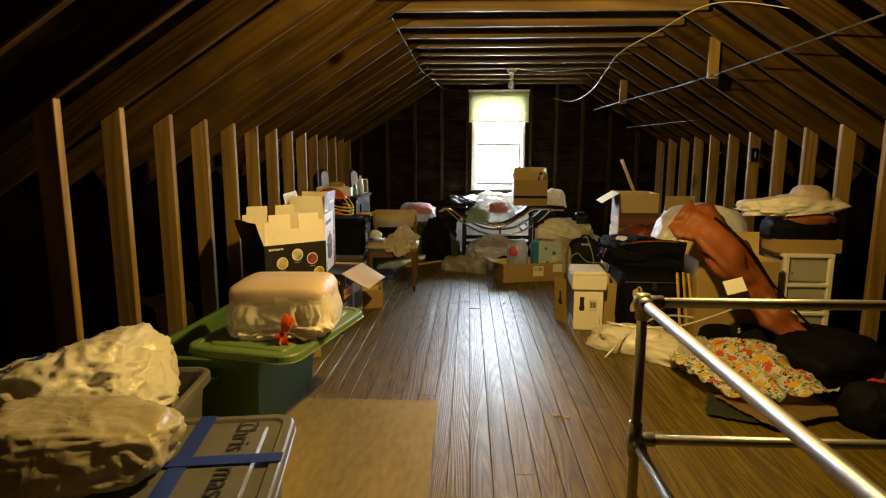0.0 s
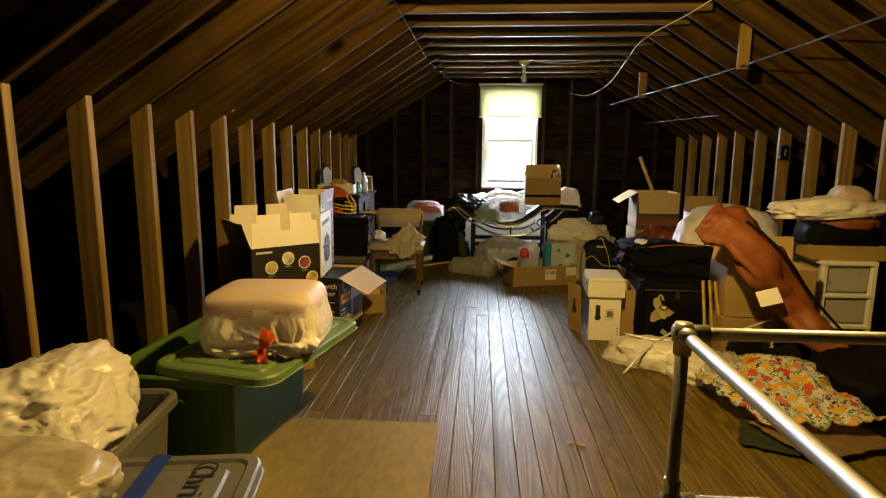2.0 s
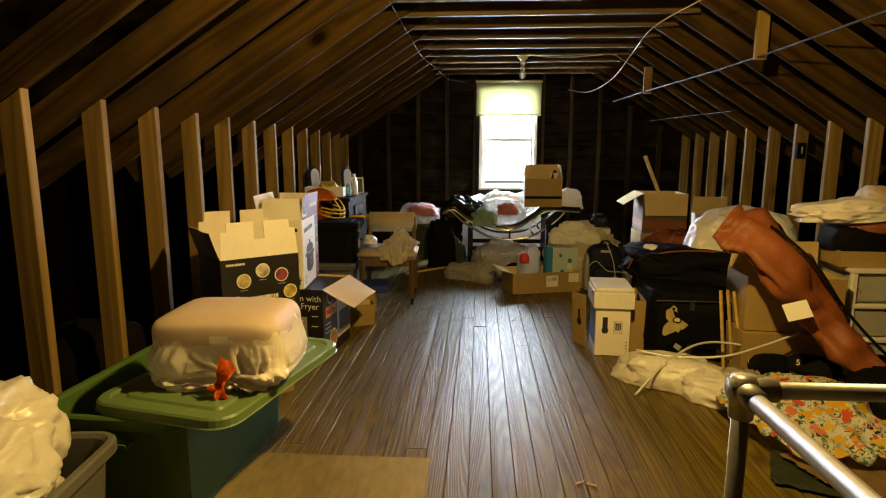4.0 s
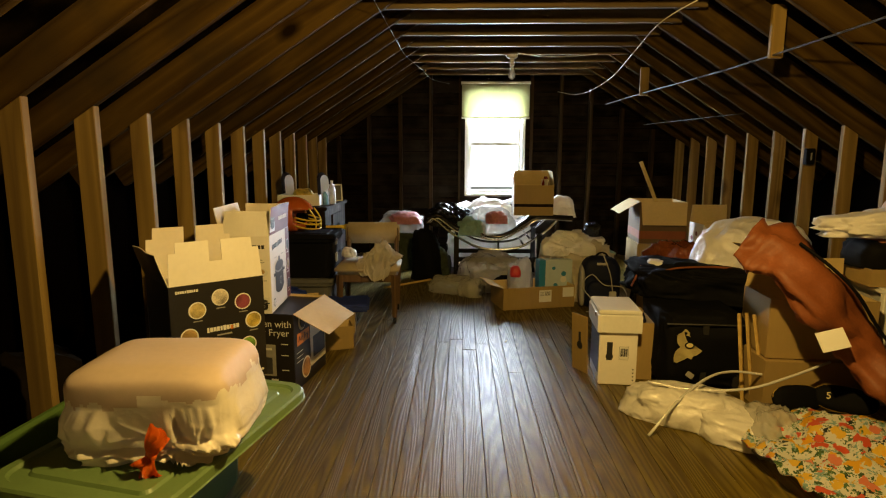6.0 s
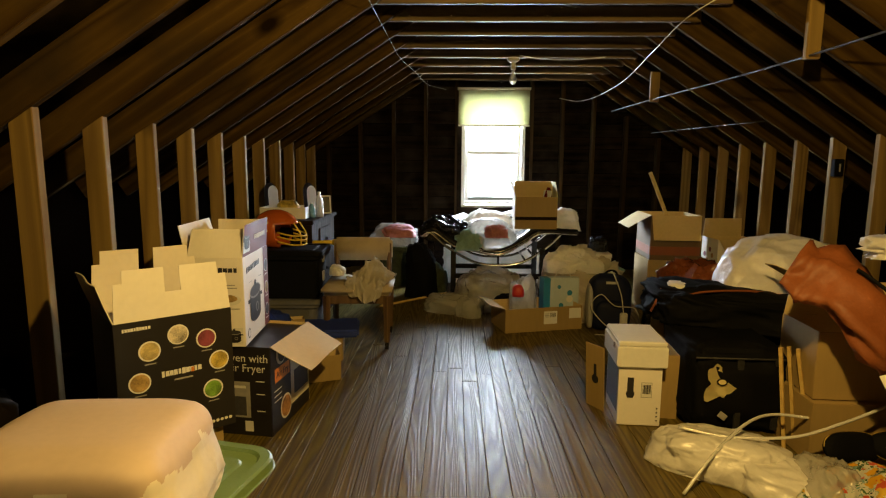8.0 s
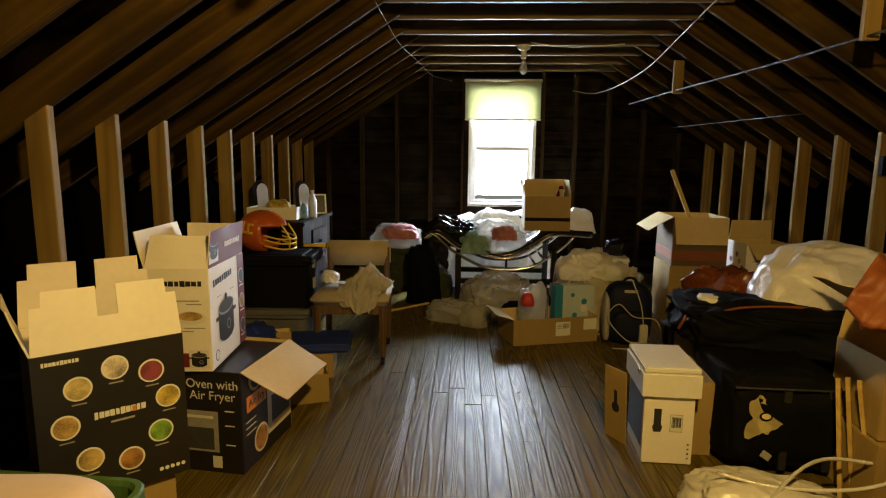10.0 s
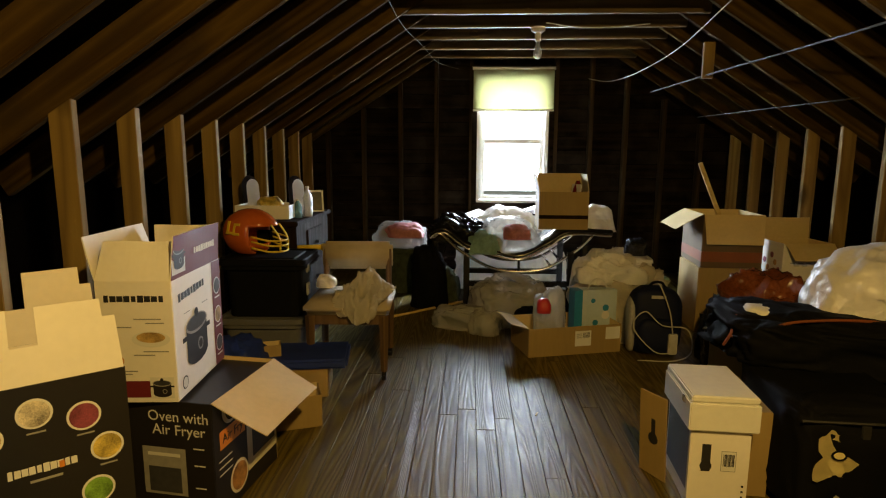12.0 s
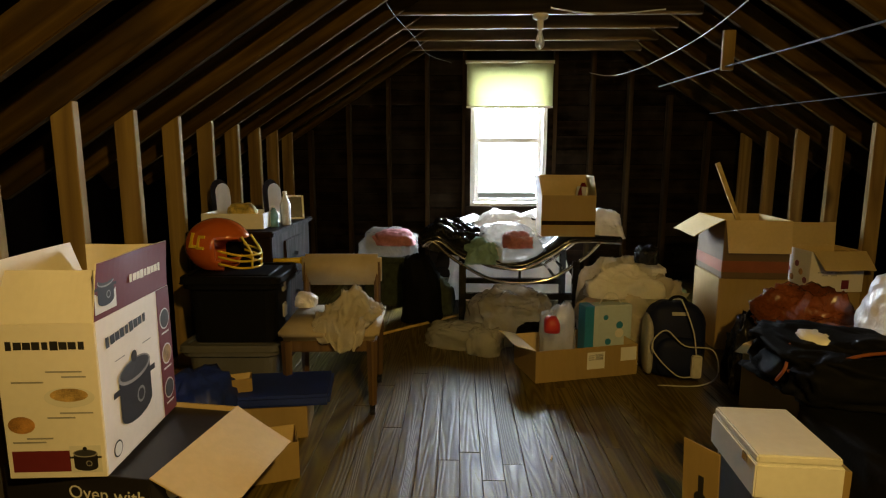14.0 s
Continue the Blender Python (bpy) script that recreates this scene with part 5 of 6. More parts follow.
bag("red_ball", 0.09, 0.09, 0.09, spot(0.42, 5.46, 0.24, 0, 0, 0, 0.929), "red", "red toy in a clear bag", "toy", 62, crumple=0.05, n=24)
gb = thing("blue_gift_bag", spot(0.745, 5.64, 0.006, 0, 0, 12, 0.925), "pale blue printed paper gift bag", "gift bag")
part("front", box((0.26, 0.10, 0.37), (0.02, 0, 0.186), 0.004), "gift_sky", gb)
part("side_gusset", box((0.06, 0.102, 0.372), (-0.12, -0.002, 0.186), 0.004), "gift_blue", gb)
patch(0.19, 0.34, "gift_sky", gb, Matrix.Translation((0.03, -0.052, 0.19)) @ Matrix.Rotation(radians(90), 4, "X"), "printed_panel")
for x, z, r in ((0.07, 0.25, 0.028), (0.07, 0.20, 0.035), (-0.02, 0.30, 0.02), (0.0, 0.15, 0.025)):
    disc(r * 0.8, "white_ink" if r > 0.03 else "gift_blue", gb, Matrix.Translation((x, -0.0535, z)) @ Matrix.Rotation(radians(90), 4, "X"), "printed_spot", 16)
part("handle", tube(smooth_path([(-0.04, 0, 0.37), (0, 0, 0.43), (0.06, 0, 0.43), (0.10, 0, 0.37)], 5), 0.004, 6), "white_paint", gb)
bag("tan_sack", 0.56, 0.44, 0.50, spot(0.94, 5.871, 0, 0, 0, 0, 0.921), "bag_tan", "heap of tan and white plastic bags", seed=63, crumple=0.3, n=110)
bag("upper_white_bag", 0.36, 0.28, 0.16, spot(0.868, 5.78, 0.369, 0, 0, 0, 0.923), "bag_white", "white plastic bag on a heap of bags", seed=64, crumple=0.3, n=80)

bp_ = thing("backpack", spot(1.085, 5.49, 0, -6, 0, -4, 0.923), "navy backpack with a white cable hung over", "backpack")
part("main_pouch", bag_mesh(0.33, 0.20, 0.43, 67, 0.03, 0, 3.4, None, 0.9, 48), "navy", bp_, smooth=True)
part("front_pocket", bag_mesh(0.25, 0.10, 0.22, 68, 0.03, 0, 3.2, None, 0.9, 40), "navy", bp_, smooth=True).location = (0, -0.085, 0.015)
part("side_trim", bag_mesh(0.05, 0.17, 0.34, 69, 0.03, 0, 3.0, None, 0.9, 24), "grey_ink", bp_, smooth=True).location = (-0.155, -0.01, 0.01)
part("carry_loop", tube(smooth_path([(-0.05, -0.02, 0.42), (-0.02, -0.03, 0.455), (0.03, -0.03, 0.455), (0.06, -0.02, 0.42)], 5), 0.009, 8), "black_cloth", bp_)
patch(0.09, 0.02, "grey_ink", bp_, Matrix.Translation((0, -0.10, 0.37)) @ Matrix.Rotation(radians(75), 4, "X"), "badge")
cab = thing("power_adapter", spot(1.13, 5.335, 0, 0, 0, 0, 0.924), "white power adapter with a loose cable", "power adapter")
part("adapter", box((0.055, 0.03, 0.13), (0.02, 0.022, 0.10), 0.006), "wire", cab)
part("cable", tube(smooth_path([(0.02, 0.03, 0.165), (0.0, 0.045, 0.30), (-0.05, 0.09, 0.45), (-0.06, 0.14, 0.46)], 6), 0.004, 6), "wire", cab, smooth=True)
part("cable", tube(smooth_path([(0.02, 0.02, 0.04), (-0.10, 0.0, 0.06), (-0.22, 0.05, 0.20), (-0.15, 0.05, 0.30), (-0.05, 0.02, 0.22), (0.10, 0.01, 0.20), (0.13, 0.0, 0.06), (0.02, -0.03, 0.01), (-0.20, -0.02, 0.006)], 6), 0.004, 6), "wire", cab, smooth=True)

# right side, back: stacked cartons, white bin
lowc = carton("lower_carton", 0.44, 0.46, 0.49, spot(1.69, 6.10, 0, 0, 0, -3, 0.90), "brown carton under another large carton", "card", "cardin", (None,) * 4)
part("taped_lid", box((0.43, 0.45, 0.006), (0, 0, 0.486)), "card", lowc)
bigc = carton("large_carton", 0.39, 0.46, 0.36, spot(1.69, 6.10, 0.444, 0, 0, -4, 0.965), "large open brown carton with a red band", "kraft", "cardin", (168, None, None, 118), (None, None, None, "kraft"), (0.20, 0.2, 0.2, 0.20))
part("red_band", box((0.388, 0.002, 0.07), (0, -0.2315, 0.075)), "rust", bigc, "printed red band")
part("red_band", box((0.002, 0.458, 0.07), (-0.1965, 0, 0.075)), "rust", bigc, "printed red band")
c2 = carton("support_carton", 0.36, 0.36, 0.38, spot(2.19, 6.12, 0, 0, 0, 2, 0.911), "brown carton under a printed carton")
part("taped_lid", box((0.35, 0.35, 0.006), (0, 0, 0.376)), "card", c2)
c3 = carton("printed_carton", 0.36, 0.30, 0.27, spot(2.20, 6.10, 0.349, 0, 0, 3, 0.92), "white printed carton with one flap open", "white_card", "cardin", (128, None, -5, None), ("card", None, None, None), 0.16)
for i in range(5):
    disc(0.022, "food_meat" if i % 2 else "food_berry", c3, Matrix.Translation((-0.1815, -0.10 + 0.045 * i, 0.07 + 0.05 * (i % 3))) @ Matrix.Rotation(radians(-90), 4, "Z") @ Matrix.Rotation(radians(90), 4, "X"), "jar_picture", 14)
    patch(0.04, 0.006, "grey_ink", c3, on_front(0.36, 0.30, -0.11 + 0.03 * i, 0.13 - 0.02 * (i % 2), 0.002), "caption_bar")
patch(0.05, 0.06, "burgundy", c3, on_front(0.36, 0.30, 0.06, 0.05, 0.002), "printed_panel")
stickr = tagged(place(finish("wooden_lath", box((0.03, 0.012, 0.70), (0, 0, 0.35), 0.002), "stick"), spot(1.86, 6.25, 0.46, -6, -22, 8, 1.02)), "thin wooden lath standing in a carton", "lath")
wbin = thing("white_bin", spot(1.158, 6.458, 0, 0, 0, -4, 0.915), "white plastic bin with a flat lid", "storage bin")
part("tub", tote_mesh(0.30, 0.40, 0.44, 0.9), "white_paint", wbin)
part("lid", lid_mesh(0.35, 0.46, 0.03, 0.05), "white_paint", wbin).location = (0, 0, 0.438)
bag("black_bundle", 0.16, 0.14, 0.14, spot(1.225, 6.455, 0.427, 0, 0, 0, 0.914), "black_gloss", "shiny black bundle on a white bin", "bundle", 71, crumple=0.22, n=40)
tagged(place(finish("teal_tray", lid_mesh(0.30, 0.24, 0.02, 0.03), "teal"), spot(1.194, 6.084, 0.33, 0, 0, 5, 0.917)), "pale teal plastic lid on a heap", "lid")
carton("small_white_box", 0.22, 0.22, 0.36, spot(1.201, 6.083, 0, 0, 0, 5, 0.917), "white carton under a teal lid", "white_card")

# low carton with glossy orange bag
carton("low_carton", 0.50, 0.40, 0.33, spot(1.543, 5.106, 0, 0, 0, 40, 0.921), "low brown carton with bags in it", "card", "cardin", (None, None, None, 100), (None,) * 4, 0.12)
M["orange_gloss"] = material("brown_orange_film", (0.16, 0.045, 0.013), 0.2, spot=0.6, bump=0.3, scale=20)
bag("orange_bag", 0.46, 0.36, 0.27, spot(1.527, 5.069, 0.258, 0, 0, 0, 0.922), "orange_gloss", "shiny orange and brown plastic bag", seed=73, crumple=0.32, n=90)
bag("black_film_bag", 0.26, 0.24, 0.40, spot(1.397, 5.265, 0.009, 0, 0, 0, 0.922), "black_gloss", "shiny black plastic bag in a carton", seed=74, crumple=0.22, n=60)

# black equipment bags
pb = thing("equipment_bag", spot(1.238, 4.089, 0, 0, 0, -3, 0.93), "black nylon sports bag with a pale yellow emblem", "sports bag")
part("body", bag_mesh(0.48, 0.58, 0.42, 75, 0.055, 0, 5.0, None, 0.92, 90), "black_cloth", pb, smooth=True)
M["gold_edge"] = material("gold_braid", (0.45, 0.30, 0.05), 0.5, spot=0.2, bump=0.1, scale=60)
M["emblem"] = material("emblem_yellow", (0.70, 0.60, 0.28), 0.6, spot=0.1, bump=0.05)
EM = Matrix.Translation((-0.115, -0.290, 0.25)) @ Matrix.Rotation(radians(84), 4, "X")
bm = bmesh.new()
vs = []
for k in range(40):
    a = 2 * math.pi * k / 40
    r = 0.062 * (1 + 0.30 * math.cos(3 * a + 0.6) + 0.16 * math.cos(5 * a - 0.4) + 0.05 * math.cos(11 * a))
    vs.append(bm.verts.new((r * math.cos(a), 1.25 * r * math.sin(a), 0)))
f_ = bm.faces.new(vs)
bmesh.ops.solidify(bm, geom=[f_], thickness=0.006)
part("emblem_shape", bm, "emblem", pb, "pale yellow emblem").matrix_local = EM
disc(0.026, "black_cloth", pb, EM @ pose(0.012, 0.012, 0.008), "emblem_mark", 18, ry=0.018)
disc(0.018, "emblem", pb, EM @ pose(0.012, 0.012, 0.009), "emblem_mark", 18, ry=0.012)
part("emblem_shape", box((0.04, 0.03, 0.006), (0, 0, 0), 0.002), "grey_ink", pb).matrix_local = EM @ pose(0.02, -0.15, 0, 0, 0, -35)
for x in (-0.02, 0.15):
    part("webbing", box((0.03, 0.012, 0.34), (x, -0.283, 0.20), 0.003), "webbing", pb, "black webbing strap")
part("zip", tube([(-0.22, -0.275, 0.37), (0.0, -0.288, 0.375), (0.22, -0.275, 0.37)], 0.005, 6), "webbing", pb)
carton("narrow_carton", 0.11, 0.36, 0.33, spot(0.967, 4.149, 0, 0, 0, -5, 0.934), "brown carton wedged beside a black bag")
duf = thing("duffel_bag", spot(1.412, 4.383, 0.357, 0, 4, -8, 0.927), "black duffel bag with red piping and silver panel", "duffel bag")
part("body", bag_mesh(0.92, 0.54, 0.21, 77, 0.15, 0.0, 3.0, None, 0.6, 110), "black_cloth", duf, smooth=True)
part("piping", tube(smooth_path([(-0.44, -0.14, 0.09), (-0.34, -0.20, 0.15), (-0.2, -0.17, 0.195), (0.1, -0.10, 0.212), (0.38, -0.05, 0.17)], 6), 0.006, 8), "rust", duf, "red piping")
part("piping", tube(smooth_path([(-0.455, -0.10, 0.04), (-0.44, -0.12, 0.10), (-0.40, -0.03, 0.16)], 6), 0.006, 8), "rust", duf, "red piping")
part("flap_lining", bag_mesh(0.18, 0.16, 0.04, 79, 0.12, 0, 3.0, None, 0.5, 32), "paper", duf, "white lining", smooth=True).location = (-0.26, 0.02, 0.16)
bag("black_sack", 0.5, 0.42, 0.36, spot(1.686, 4.342, 0, 0, 0, 0, 0.922), "black_cloth", "black cloth sack on the floor", "sack", 81, crumple=0.08)

# large white bag on a white-topped box
sup = thing("white_topped_box", spot(1.912, 4.849, 0, 0, 0, 2, 0.918), "low box with a white board on top", "storage box")
part("body", box((0.60, 0.50, 0.36), (0, 0, 0.181), 0.004), "card", sup)
part("board", box((0.70, 0.56, 0.02), (-0.02, 0, 0.372), 0.003), "white_paint", sup)
bag("large_white_bag", 0.76, 0.50, 0.48, spot(1.756, 4.553, 0.341, 0, 0, 8, 0.92), "bag_white", "large clear-white trash bag with an orange tie", "trash bag", 83, tie=(-0.37, -0.10, 0.15), crumple=0.07, fold=0.04, square=2.5, knot=(-0.95, -0.25, -0.1), flat=0.6, n=100)

# cartons with the rust-coloured chair bag across
carton("brown_box", 0.52, 0.34, 0.27, spot(1.625, 3.736, 0, 0, 0, -2, 0.923), "brown carton on the floor")
part("closed_top", box((0.51, 0.33, 0.006), (0, 0, 0.266)), "card", bpy.data.objects["brown_box"])
carton("upper_box", 0.50, 0.32, 0.30, spot(1.637, 3.755, 0.253, 0, 0, -4, 0.923), "open brown carton stacked on a carton", "card", "cardin", (None, None, -5, None))
rb = thing("chair_bag", pose(0, 0, 0), "rust-coloured folding chair bag leaning across cartons", "chair bag")
spine = smooth_path([(1.250, 3.587, 0.805), (1.338, 3.512, 0.756), (1.466, 3.390, 0.615), (1.608, 3.378, 0.416), (1.737, 3.296, 0.249), (1.894, 3.223, 0.100)], 9)
bm = bmesh.new()
rings = []
for i, p in enumerate(spine):
    d = (spine[min(i + 1, len(spine) - 1)] - spine[max(i - 1, 0)]).normalized()
    side = d.cross(Vector((0, -0.7, 0.7))).normalized()
    upv = side.cross(d)
    f_ = i / (len(spine) - 1)
    ww = 0.117 + 0.019 * math.sin(f_ * 5) - 0.032 * f_
    hh = 0.05
    ring = []
    for k in range(28):
        a = 2 * math.pi * k / 28
        q = Vector((math.cos(a), math.sin(a), f_ * 6))
        rid = 0.85 * (noise.voronoi(q * Vector((1.2, 1.2, 1.1)))[0][0] - 0.4) + 0.5 * (noise.voronoi(q * 2.2)[0][0] - 0.4)
        ring.append(bm.verts.new(p + side * math.cos(a) * ww * (0.92 + rid) + upv * math.sin(a) * hh * (0.85 + rid * 1.6)))
    if rings:
        for k in range(28):
            bm.faces.new((rings[-1][k], rings[-1][(k + 1) % 28], ring[(k + 1) % 28], ring[k]))
    rings.append(ring)
bm.faces.new(rings[0][::-1])
bm.faces.new(rings[-1])
bmesh.ops.recalc_face_normals(bm, faces=bm.faces)
part("fabric", bm, "rust", rb, smooth=True)
part("strap", tube([p + Vector((0.07, -0.07, 0.045)) for p in spine[8:-6]], 0.007, 6), "black_cloth", rb, "black webbing strap")
part("tag", box((0.105, 0.003, 0.08), (0, 0, 0), 0.0005), "paper", rb, "white paper tag").matrix_local = pose(1.458, 3.272, 0.454, -30, -16, -4)

# white drawer unit with things on top
du = thing("drawer_unit", spot(2.083, 3.86, 0, 0, 0, 0, 0.916), "white plastic drawer unit with frosted drawers", "drawer unit")
for sx in (-1, 1):
    for sy in (-1, 1):
        part("post", box((0.035, 0.035, 0.60), (sx * 0.145, sy * 0.18, 0.30), 0.006), "white_paint", du)
for z in (0.02, 0.21, 0.405, 0.605):
    part("shelf", box((0.326, 0.40, 0.028), (0, 0, z), 0.006), "white_paint", du)
for z in (0.035, 0.228, 0.422):
    dz = part("drawer", box((0.25, 0.36, 0.155), (0, 0, z + 0.082), 0.008), "clear_plastic", du, "frosted drawer")
    part("content", box((0.15, 0.2, 0.05), (0.02, 0.0, z + 0.03), 0.006), "cream_card", dz)
carton("tray_carton", 0.42, 0.34, 0.09, spot(2.095, 3.87, 0.568, 0, 0, -3, 0.916), "shallow brown carton on a drawer unit")
bag("dark_cushion", 0.44, 0.36, 0.16, spot(2.09, 3.875, 0.641, 0, 0, 0, 0.916), "black_cloth", "black cushion with a rust top", "cushion", 85, crumple=0.06, square=3)
bag("rust_cushion", 0.38, 0.28, 0.07, spot(2.12, 3.855, 0.741, 0, 0, 0, 0.915), "rust", "rust-coloured cloth on a black cushion", "cushion", 86, crumple=0.06, square=3)
bag("flat_white_bag", 0.66, 0.36, 0.12, spot(2.04, 3.89, 0.80, 0, -4, 0, 0.917), "bag_white", "flat white plastic bag on top of a stack", seed=87, crumple=0.2, n=90, square=2.0)
bag("peach_bag", 0.22, 0.20, 0.13, spot(2.16, 3.90, 0.855, 0, 0, 0, 0.914), "bag_pink", "small peach plastic bag on a stack", seed=88, crumple=0.12)
carton("flapped_carton", 0.26, 0.26, 0.66, spot(1.776, 4.117, 0, 0, 0, 6, 0.92), "tall carton with one brown flap hanging open", "card", "cardin", (None, None, None, 60), (None, None, None, "card"), 0.22)

# yellow folding stand, foil strips and bags on the floor
ey = thing("folding_stand", spot(1.346, 3.716, 0, 0, 0, 0, 0.929), "pale yellow wooden folding stand", "folding stand")
for x0, x1, y in ((0.0, -0.045, 0.0), (0.055, 0.0, 0.015), (0.10, 0.02, -0.02)):
    part("slat", tube([(x0, y - 0.02, 0.004), (x1, y, 0.47)], 0.010, 4), "stick", ey)
for a_, pts in (("x", [(0.848, 3.566, 0.155), (1.008, 3.508, 0.145), (1.242, 3.475, 0.163), (1.429, 3.483, 0.218), (1.608, 3.504, 0.282)]), ("y", [(0.787, 3.331, 0.011), (0.931, 3.423, 0.122), (1.102, 3.552, 0.177), (1.244, 3.623, 0.186), (1.402, 3.613, 0.176)])):
    tagged(finish("foil_strip", tube(smooth_path(pts, 6), 0.0062, 8), "foil", smooth=True), "silver foil-covered strip lying over bags", "metal strip", "silver strips on the bags")
bag("flat_bag", 0.52, 0.32, 0.15, spot(1.007, 3.538, 0, 0, 0, -22, 0.935), "bag_white", "white plastic bag lying flat on the floor", seed=91, crumple=0.12, n=90)
bag("floor_bag", 0.36, 0.26, 0.12, spot(1.173, 3.351, 0, 0, 0, -35, 0.932), "bag_white", "white plastic bag on the floor", seed=92, crumple=0.14, n=80)
bag("clear_floor_bag", 0.20, 0.34, 0.17, spot(1.265, 3.266, 0, 0, 0, -10, 0.931), "bag_clear", "clear plastic bag on the floor", seed=93, crumple=0.2, n=70)

# padded covers for golf clubs
for x, y, z, w_, tilt, r_, digit in ((1.475, 3.51, 0.107, 0.25, 62, 6, ""), (1.661, 3.463, 0.12, 0.26, 58, -30, "5"), (1.557, 3.351, 0.051, 0.25, 50, -8, "3")):
    cp = thing("golf_club_cover", spot(x, y, z, tilt, 0, r_, 0.926), "black padded club cover with a gold edge", "golf club cover", "black club covers")
    part("pad", bag_mesh(w_, 0.125, 0.05, 95, 0.02, 0, 2.5, None, 0.98, 40), "black_cloth", cp, smooth=True)
    part("edging", tube([(w_ * 0.485 * math.copysign(abs(math.cos(a)) ** 0.8, math.cos(a)), 0.061 * math.copysign(abs(math.sin(a)) ** 0.8, math.sin(a)), 0.028) for a in (2 * math.pi * k / 40 for k in range(41))], 0.0032, 6), "gold_edge", cp, "gold edging", smooth=True)
    if digit:
        writing("number", digit, 0.045, "emblem", cp, pose(-w_ * 0.25, 0.0, 0.0525))
# floral cloth
fm = bpy.data.materials.new("floral_cloth")
fm.use_nodes = True
fn, fl_ = fm.node_tree.nodes, fm.node_tree.links
fb = fn["Principled BSDF"]
fb.inputs["Roughness"].default_value = 0.7
fc = fn.new("ShaderNodeTexCoord")
last = None
for i, (sc, thr, cols) in enumerate(((34.0, 0.46, [(0.0, (0.06, 0.13, 0.04)), (0.35, (0.30, 0.50, 0.50)), (0.6, (0.10, 0.20, 0.06)), (0.8, (0.015, 0.03, 0.02))]), (17.0, 0.44, [(0.0, (0.85, 0.50, 0.02)), (0.35, (0.75, 0.13, 0.05)), (0.6, (0.85, 0.58, 0.05)), (0.8, (0.80, 0.28, 0.15))]))):
    vo = fn.new("ShaderNodeTexVoronoi")
    vo.inputs["Scale"].default_value = sc
    wn = fn.new("ShaderNodeTexNoise")
    wn.inputs["Scale"].default_value = sc * 2
    wm = fn.new("ShaderNodeMix")
    wm.data_type, wm.blend_type = "RGBA", "LINEAR_LIGHT"
    wm.inputs["Factor"].default_value = 0.035
    fl_.new(fc.outputs["Object"], wn.inputs["Vector"])
    fl_.new(fc.outputs["Object"], wm.inputs["A"])
    fl_.new(wn.outputs["Color"], wm.inputs["B"])
    fl_.new(wm.outputs["Result"], vo.inputs["Vector"])
    cr = fn.new("ShaderNodeValToRGB")
    cr.color_ramp.interpolation = "CONSTANT"
    for k, (pos_, col) in enumerate(cols):
        e = cr.color_ramp.elements[k] if k < 2 else cr.color_ramp.elements.new(pos_)
        e.position, e.color = pos_, (*col, 1)
    fl_.new(vo.outputs["Color"], cr.inputs["Fac"])
    lt = fn.new("ShaderNodeMath")
    lt.operation = "LESS_THAN"
    lt.inputs[1].default_value = thr
    fl_.new(vo.outputs["Distance"], lt.inputs[0])
    mx = fn.new("ShaderNodeMix")
    mx.data_type = "RGBA"
    fl_.new(lt.outputs[0], mx.inputs["Factor"])
    if last is None:
        mx.inputs["A"].default_value = (0.82, 0.81, 0.74, 1)
    else:
        fl_.new(last, mx.inputs["A"])
    fl_.new(cr.outputs["Color"], mx.inputs["B"])
    last = mx.outputs["Result"]
fl_.new(last, fb.inputs["Base Color"])


def heap_h(u, v):
    return 0.13 * math.exp(-1.6 * ((u - 0.1) ** 2 + (v - 0.15) ** 2)) + 0.03


tagged(place(finish("floral_cloth", cloth_mesh(0.74, 0.78, heap_h, 5, 60, 0.05, 2.4, 0.004), fm, smooth=True), spot(1.437, 3.024, 0.028, 0, 0, 14, 0.929)), "white cloth with orange and yellow flowers, crumpled", "cloth")
for nm, w_, d_, x, y, z, r_, mat, lb_ in (("green_mat", 0.36, 0.30, 1.279, 2.67, 0.002, -24, "mat_green", "dark green bristle door mat on the floor"), ("tan_mat", 0.46, 0.36, 1.429, 2.694, 0.018, 20, "mat_tan", "tan coir door mat lying on another mat")):
    bm = cloth_mesh(w_, d_, lambda u, v: 0.012, 8, 30, 0.004, 6.0, 0.014, False)
    tagged(place(finish(nm, bm, mat), spot(x, y, z, 0, 0, r_, 0.93)), lb_, "door mat")

# black heap and suitcase by the east studs
bag("black_coat", 0.62, 0.62, 0.26, spot(1.911, 3.087, 0, 0, 0, 0, 0.912), "black_cloth", "heap of black cloth bags on the floor", "clothes", 97, crumple=0.16)
bag("small_black_bag", 0.24, 0.30, 0.20, spot(1.757, 2.544, 0, 0, 0, 0, 0.913), "black_cloth", "small black bag on the floor", "bag", 98, crumple=0.14)
sc_ = thing("suitcase", spot(1.997, 2.531, 0, 0, 0, 25, 0.908), "dark grey suitcase with a red strap", "suitcase")
part("shell", box((0.38, 0.52, 0.16), (0, 0, 0.082), 0.02), "grey_tote", sc_)
part("strap", box((0.05, 0.525, 0.166), (-0.06, 0, 0.083), 0.004), "red", sc_, "red strap")
bag("olive_cloth", 0.26, 0.22, 0.08, spot(2, 2.628, 0.147, 0, 0, 0, 0.908), "mat_green", "olive cloth on a suitcase", "clothes", 99, crumple=0.15)

# ---- overhead: lamp, wires, conduit ----
lampf = thing("ceiling_lamp", spot(0.43, 6.305, TIE_Z, 0, 0, 0, 0.93), "porcelain lamp holder with an unlit bulb", "ceiling lamp")
